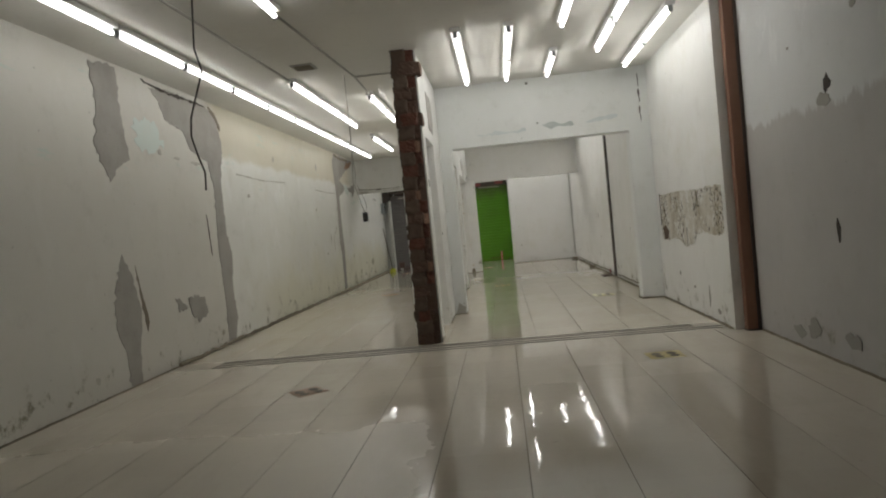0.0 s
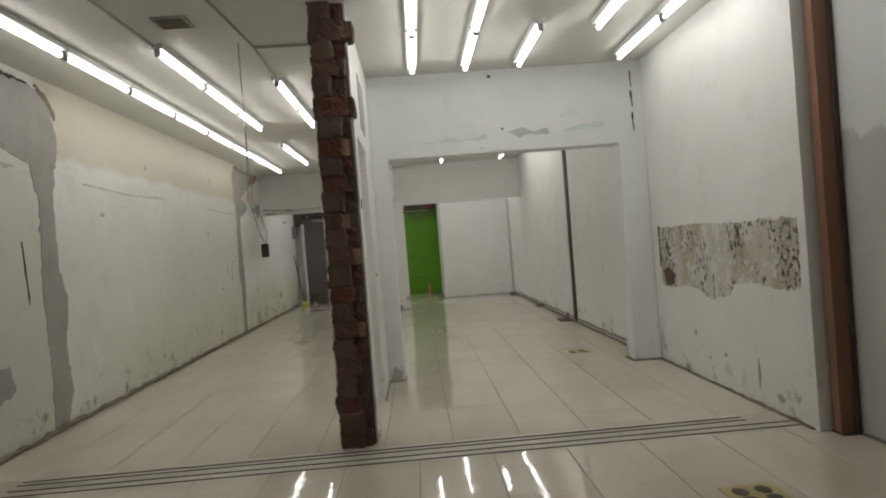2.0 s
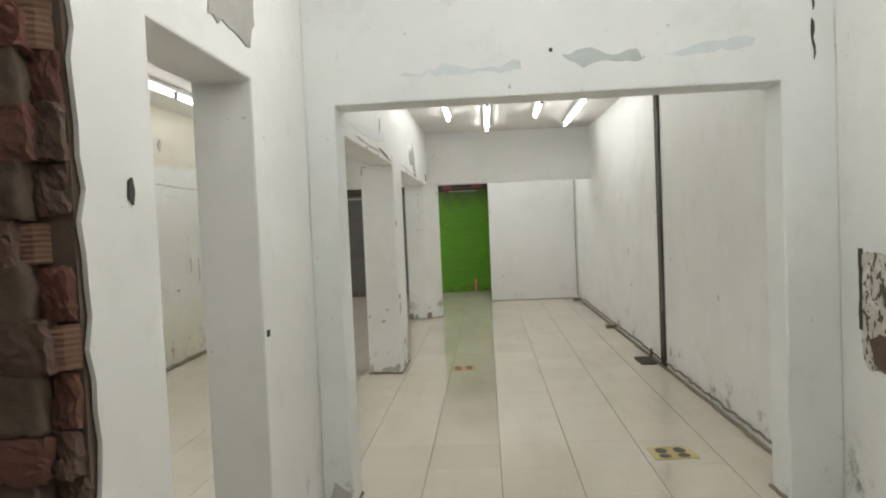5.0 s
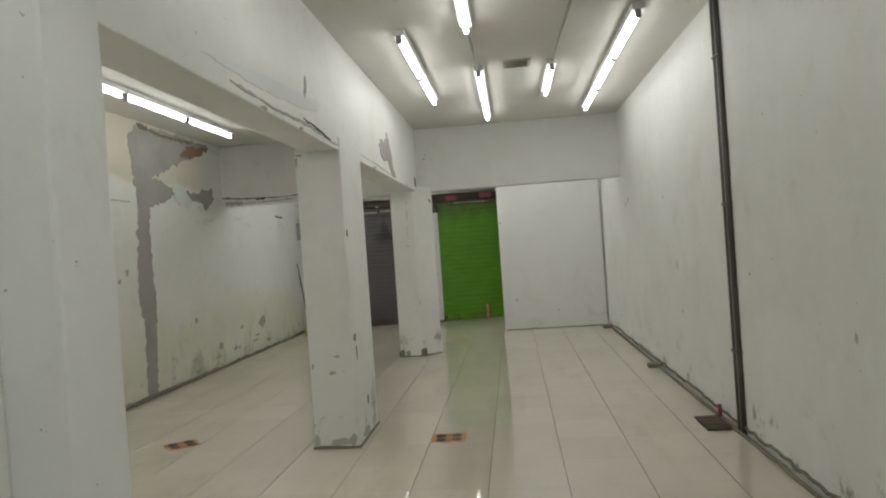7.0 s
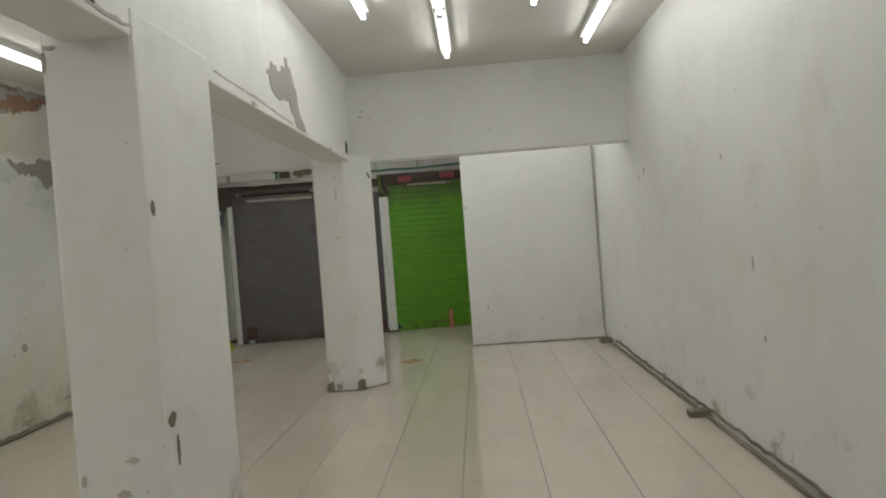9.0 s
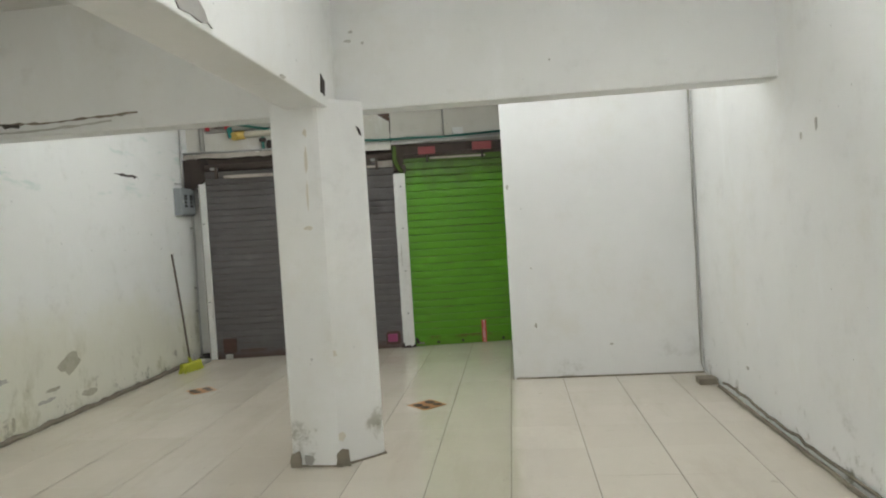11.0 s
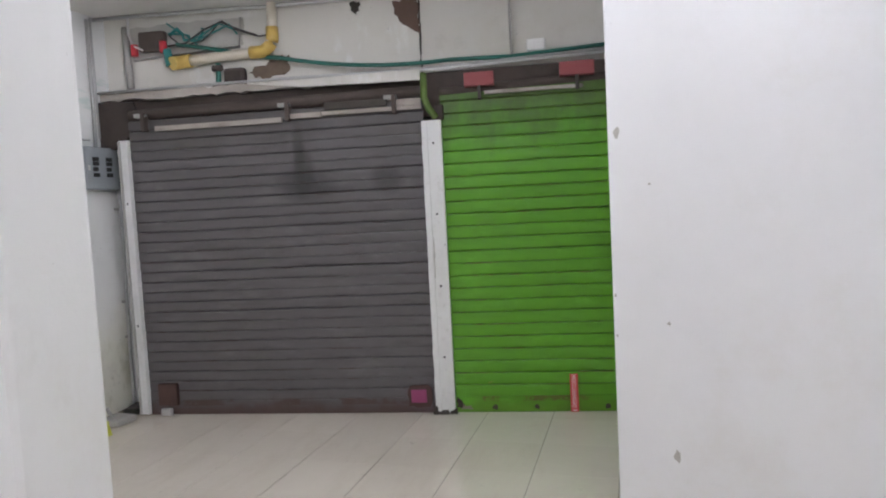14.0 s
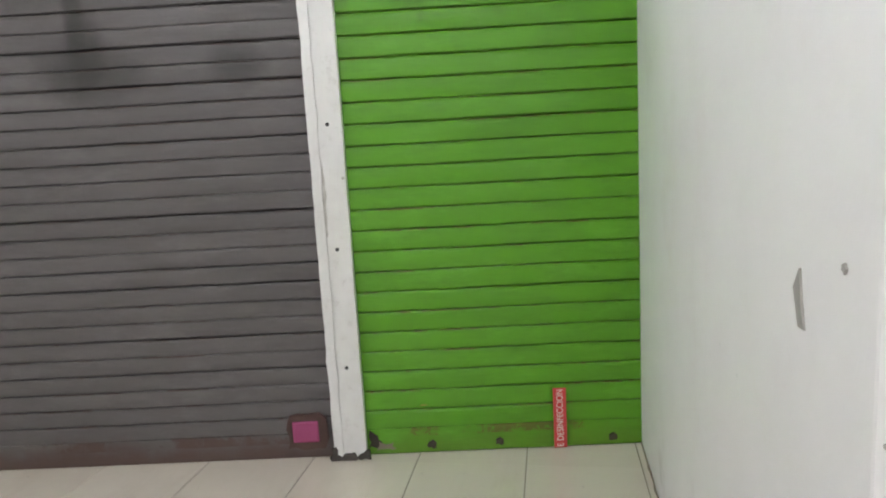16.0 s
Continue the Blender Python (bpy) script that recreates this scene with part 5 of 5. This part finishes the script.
part("conduit", tube([(-2.3, 0.03, 2.64), (-1.0, 0.04, 2.66), (0.05, 0.05, 2.69)], 0.01, 8), M_WHITE_STEEL, conduits)
part("conduit", tube([(-4.11, -0.01, 3.27), (-4.11, -0.01, 2.3)], 0.014, 8), M_GALV, conduits)
part("conduit", tube([(-0.73, 0.11, CEIL), (-0.725, 0.11, 2.72)], 0.011, 8), M_CONDUIT, conduits)
part("conduit", tube([(-3.88, 0.11, 3.2), (-3.87, 0.11, 2.7)], 0.03, 8), M_CONDUIT, conduits, "grey pipe")
part("junction_box", box(-0.61, -0.47, 0.06, 0.14, 2.74, 2.83, 0.008), M_WHITE_STEEL, conduits, "white junction box")
niche = thing("meter_niche", "open recess with old valves, red caps and tangled teal wire", "recess", (0, STREET_Y, 0), STREET_TURN)
part("recess", prism(ragged([(-3.84, 2.95), (-3.3, 2.97), (-2.88, 2.99), (-2.87, 3.2), (-3.4, 3.21), (-3.85, 3.19)], 31, 0.012, 0.06), "y", 0.131, 0.139), M_SCUFF, niche)
part("frame", tube([(-3.82, 0.11, 2.93), (-2.9, 0.11, 2.97), (-2.88, 0.11, 3.2)], 0.01, 6), M_CONDUIT, niche)
meter = part("meter", box(-3.74, -3.52, 0.05, 0.125, 2.98, 3.14, 0.02), M_RUST, niche, "rusty red meter body")
for u, zz in ((-3.78, 2.99), (-3.53, 3.0)):
    part("cap", tube([(u, 0.06, zz - 0.04), (u, 0.06, zz + 0.05)], 0.03, 10), M_RED, meter, "red cap")
rng = random.Random(8)
for k in range(5):
    pts = [(-3.5 + 0.12 * j * (0.5 + k * 0.2) + rng.gauss(0, 0.03), 0.07 + rng.gauss(0, 0.01), 3.08 + 0.06 * math.sin(j * 1.3 + k) + rng.gauss(0, 0.02)) for j in range(7)]
    part("wire", tube(pts, 0.007 if k else 0.012, 6), M_TEAL if k < 3 else M_WIRE, niche, "tangled wire")
part("valve", tube([(-3.08, 0.08, 2.84), (-3.08, 0.06, 2.62)], 0.022, 8), M_HOSE, niche, "green valve stem")
for k, zz in enumerate((2.80, 2.66)):
    part("valve_flange", tube([(-3.12, 0.06, zz), (-3.04, 0.06, zz)], 0.026, 8), M_RUST, niche, "rusty flange")
part("valve", box(-3.04, -2.86, 0.06, 0.139, 2.66, 2.80, 0.03), M_RUST_SHADE, niche, "rusty valve box")
hole = thing("broken_hole", "broken hole in the plaster showing brown brick", "hole", (0, STREET_Y, 0), STREET_TURN)
part("hole", prism(ragged([(-1.64, 3.22), (-1.43, 3.24), (-1.43, 2.96), (-1.5, 3.0), (-1.6, 3.1)], 3, 0.02, 0.03), "y", 0.13, 0.1385), M_CLAY_DARK, hole)
part("crack", prism(ragged([(-1.435, 3.27), (-1.42, 3.27), (-1.425, 2.62), (-1.435, 2.62)], 4, 0.006, 0.03), "y", 0.131, 0.1385), M_HOLE, hole)
part("hole", prism(ragged([(-1.98, 3.24), (-1.9, 3.24), (-1.93, 3.14), (-1.97, 3.18)], 5, 0.012, 0.02), "y", 0.131, 0.1385), M_HOLE, hole)
part("hole", prism(ragged([(-2.85, 2.76), (-2.62, 2.86), (-2.5, 2.88), (-2.5, 2.76), (-2.7, 2.69)], 6, 0.02, 0.03), "y", 0.131, 0.1385), M_HOLLOW_BROWN, hole)

# fuse box and its conduits on the long wall
fuse = thing("fuse_box", "grey steel fuse box with black switches on the white wall", "fuse box", (LEFT, 21.09, 1.875))
part("case", box(0.0, 0.09, -0.185, 0.185, 0.0, 0.34, 0.008), M_PANEL, fuse)
fuse_door = part("door", box(0.09, 0.1, -0.172, 0.172, 0.012, 0.328, 0.003), M_PANEL, fuse)
for yy in (-0.075, 0.065):
    for zz in (0.10, 0.145, 0.19, 0.225):
        part("switch", box(0.098, 0.11, yy - 0.03, yy + (0.03 if zz != 0.145 else 0.018), zz, zz + 0.032, 0.004), M_BLACK, fuse_door, "black switch")
part("latch", box(0.098, 0.106, -0.155, -0.135, 0.15, 0.19, 0.003), M_GALV, fuse_door)
part("conduit", tube([(0.03, 0.02, 0.34), (0.03, 0.03, 0.7), (0.03, 0.03, 1.36)], 0.014, 8), M_GALV, fuse)
for zz in (0.07, 0.10, 0.19, 0.27):
    part("stub", tube([(0.04, 0.18, zz), (0.045, 0.27, zz - 0.01)], 0.0055, 6), M_WIRE, fuse, "dark wire")
part("conduit", tube([(0.03, 0.235, 0.30), (0.03, 0.232, -0.3), (0.028, 0.21, -1.0), (0.03, 0.20, -1.78), (0.05, 0.17, -1.86)], 0.013, 8), M_GALV, fuse)
for zz in (-0.17, -0.95, -1.25):
    part("clip", box(0.0, 0.03, 0.185, 0.215, zz, zz + 0.02, 0.004), M_CONDUIT, fuse)
part("bracket", tube([(0.02, -0.17, 0.40), (0.05, -0.06, 0.395)], 0.008, 6), M_GALV, fuse)

broom = thing("broom", "old broom with dark handle and yellow-green bristles leaning on the wall", "broom", (-3.80, 20.53, 0), 78)
head = part("head", box(-0.17, 0.17, -0.025, 0.025, 0.075, 0.115, 0.012), M_BROOM, broom)
bm = bmesh.new()
rng = random.Random(2)
for i in range(46):
    u = -0.165 + 0.33 * i / 45
    for v in (-0.015, 0.015):
        tube([(u, v, 0.09), (u * 1.08 + rng.gauss(0, 0.004), v * 2.4 + rng.gauss(0, 0.006), 0.002)], 0.006, 4, bm, False)
part("bristles", bm, M_BROOM, head)
part("socket", tube([(0.0, 0.0, 0.11), (0.01, 0.03, 0.17)], 0.02, 8), M_BROOM, head)
part("handle", tube([(0.0, 0.01, 0.12), (0.05, 0.12, 0.75), (0.09, 0.235, 1.40)], 0.0125, 8), M_STICK, broom)
scoop = thing("dust_heap", "small grey pan and rags on the floor beside the broom", "dustpan", (-3.92, 20.95, 0))
part("pan", prism([(-0.09, -0.11), (0.1, -0.09), (0.12, 0.1), (-0.08, 0.12)], "z", 0.0, 0.05, 0.014), M_CONDUIT, scoop)
part("grip", tube([(0.0, -0.02, 0.045), (-0.02, -0.04, 0.1), (-0.03, -0.05, 0.14)], 0.014, 8), M_CONDUIT, scoop)
part("rag", rough_block(0.1, 0.18, 0.07, 77, 0.02), M_WIRE, scoop, "dark rag").location = (-0.02, 0.25, 0.035)

# ceiling: vents, conduits, loose wires
for x, y in ((-2.36, 7.25), (0.42, 14.34)):
    vent = thing("ceiling_vent", "small dusty slotted vent in the ceiling", "vent", (x, y, CEIL))
    vent_frame = part("frame", box(-0.13, 0.13, -0.13, 0.13, -0.012, 0, 0.004), M_CONDUIT, vent)
    for k in range(5):
        part("slat", box(-0.1, 0.1, -0.1 + 0.045 * k, -0.075 + 0.045 * k, -0.02, -0.012, 0.002), M_DUST, vent_frame)
for pts in ([(-2.74, 3.0, CEIL - 0.02), (-2.73, 5.5, CEIL - 0.02), (-2.68, 7.7, CEIL - 0.03)], [(-2.05, 5.25, CEIL - 0.02), (-1.92, 7.93, CEIL - 0.02), (-1.94, 8.95, CEIL - 0.03)], [(-1.92, 7.95, CEIL - 0.02), (-1.36, 7.97, CEIL - 0.02)],
            [(0.01, 13.05, CEIL - 0.015), (0.03, 14.28, CEIL - 0.02)], [(0.8, 12.5, CEIL - 0.015), (0.76, 14.3, CEIL - 0.02)]):
    c = thing("ceiling_conduit", "thin grey conduit fixed under the ceiling", "conduit", pts[0], group="ceiling conduits")
    part("pipe", tube([tuple(Vector(p) - Vector(pts[0])) for p in pts], 0.012, 8), M_CONDUIT, c)

# things hanging from the ceiling on loose wire
socket = thing("hanging_socket", "black socket box hanging from the ceiling on a loose wire", "socket", (-1.94, 7.85, 1.45))
part("box", box(-0.03, 0.03, -0.02, 0.02, 0.0, 0.115, 0.008), M_BLACK, socket)
part("face", box(-0.022, 0.022, -0.027, -0.022, 0.02, 0.095, 0.003), M_WIRE, socket)
part("wire", tube([(0, 0, 0.12), (-0.03, 0, 0.2), (-0.09, 0.02, 0.42), (-0.115, 0.02, 0.5), (-0.10, 0.02, 0.75), (-0.085, 0.0, 1.2), (-0.09, 0.0, 1.83)], 0.0045, 6), M_CONDUIT, socket, "pale wire")
part("wire", tube([(0.012, 0, 0.115), (0.03, 0, 0.2), (-0.02, 0.01, 0.36), (-0.09, 0.02, 0.5), (-0.075, 0.02, 0.6), (-0.085, 0.0, 0.85), (-0.088, 0.0, 1.83)], 0.0035, 6), M_CONDUIT, socket, "pale wire")
wire = thing("hanging_wire", "dark loose wire hanging down from the ceiling", "wire", (-1.6, 2.5, CEIL))
part("wire", tube([(0.08, 0, 0), (0.085, 0, -0.4), (0.075, 0, -0.88), (0.06, 0, -1.1), (0.085, 0, -1.2), (0.055, 0, -1.28), (0.012, 0, -1.4), (0.005, 0, -1.48), (0.03, 0, -1.58), (0.05, 0, -1.64), (0.045, 0, -1.72)], 0.004, 6), M_WIRE, wire)
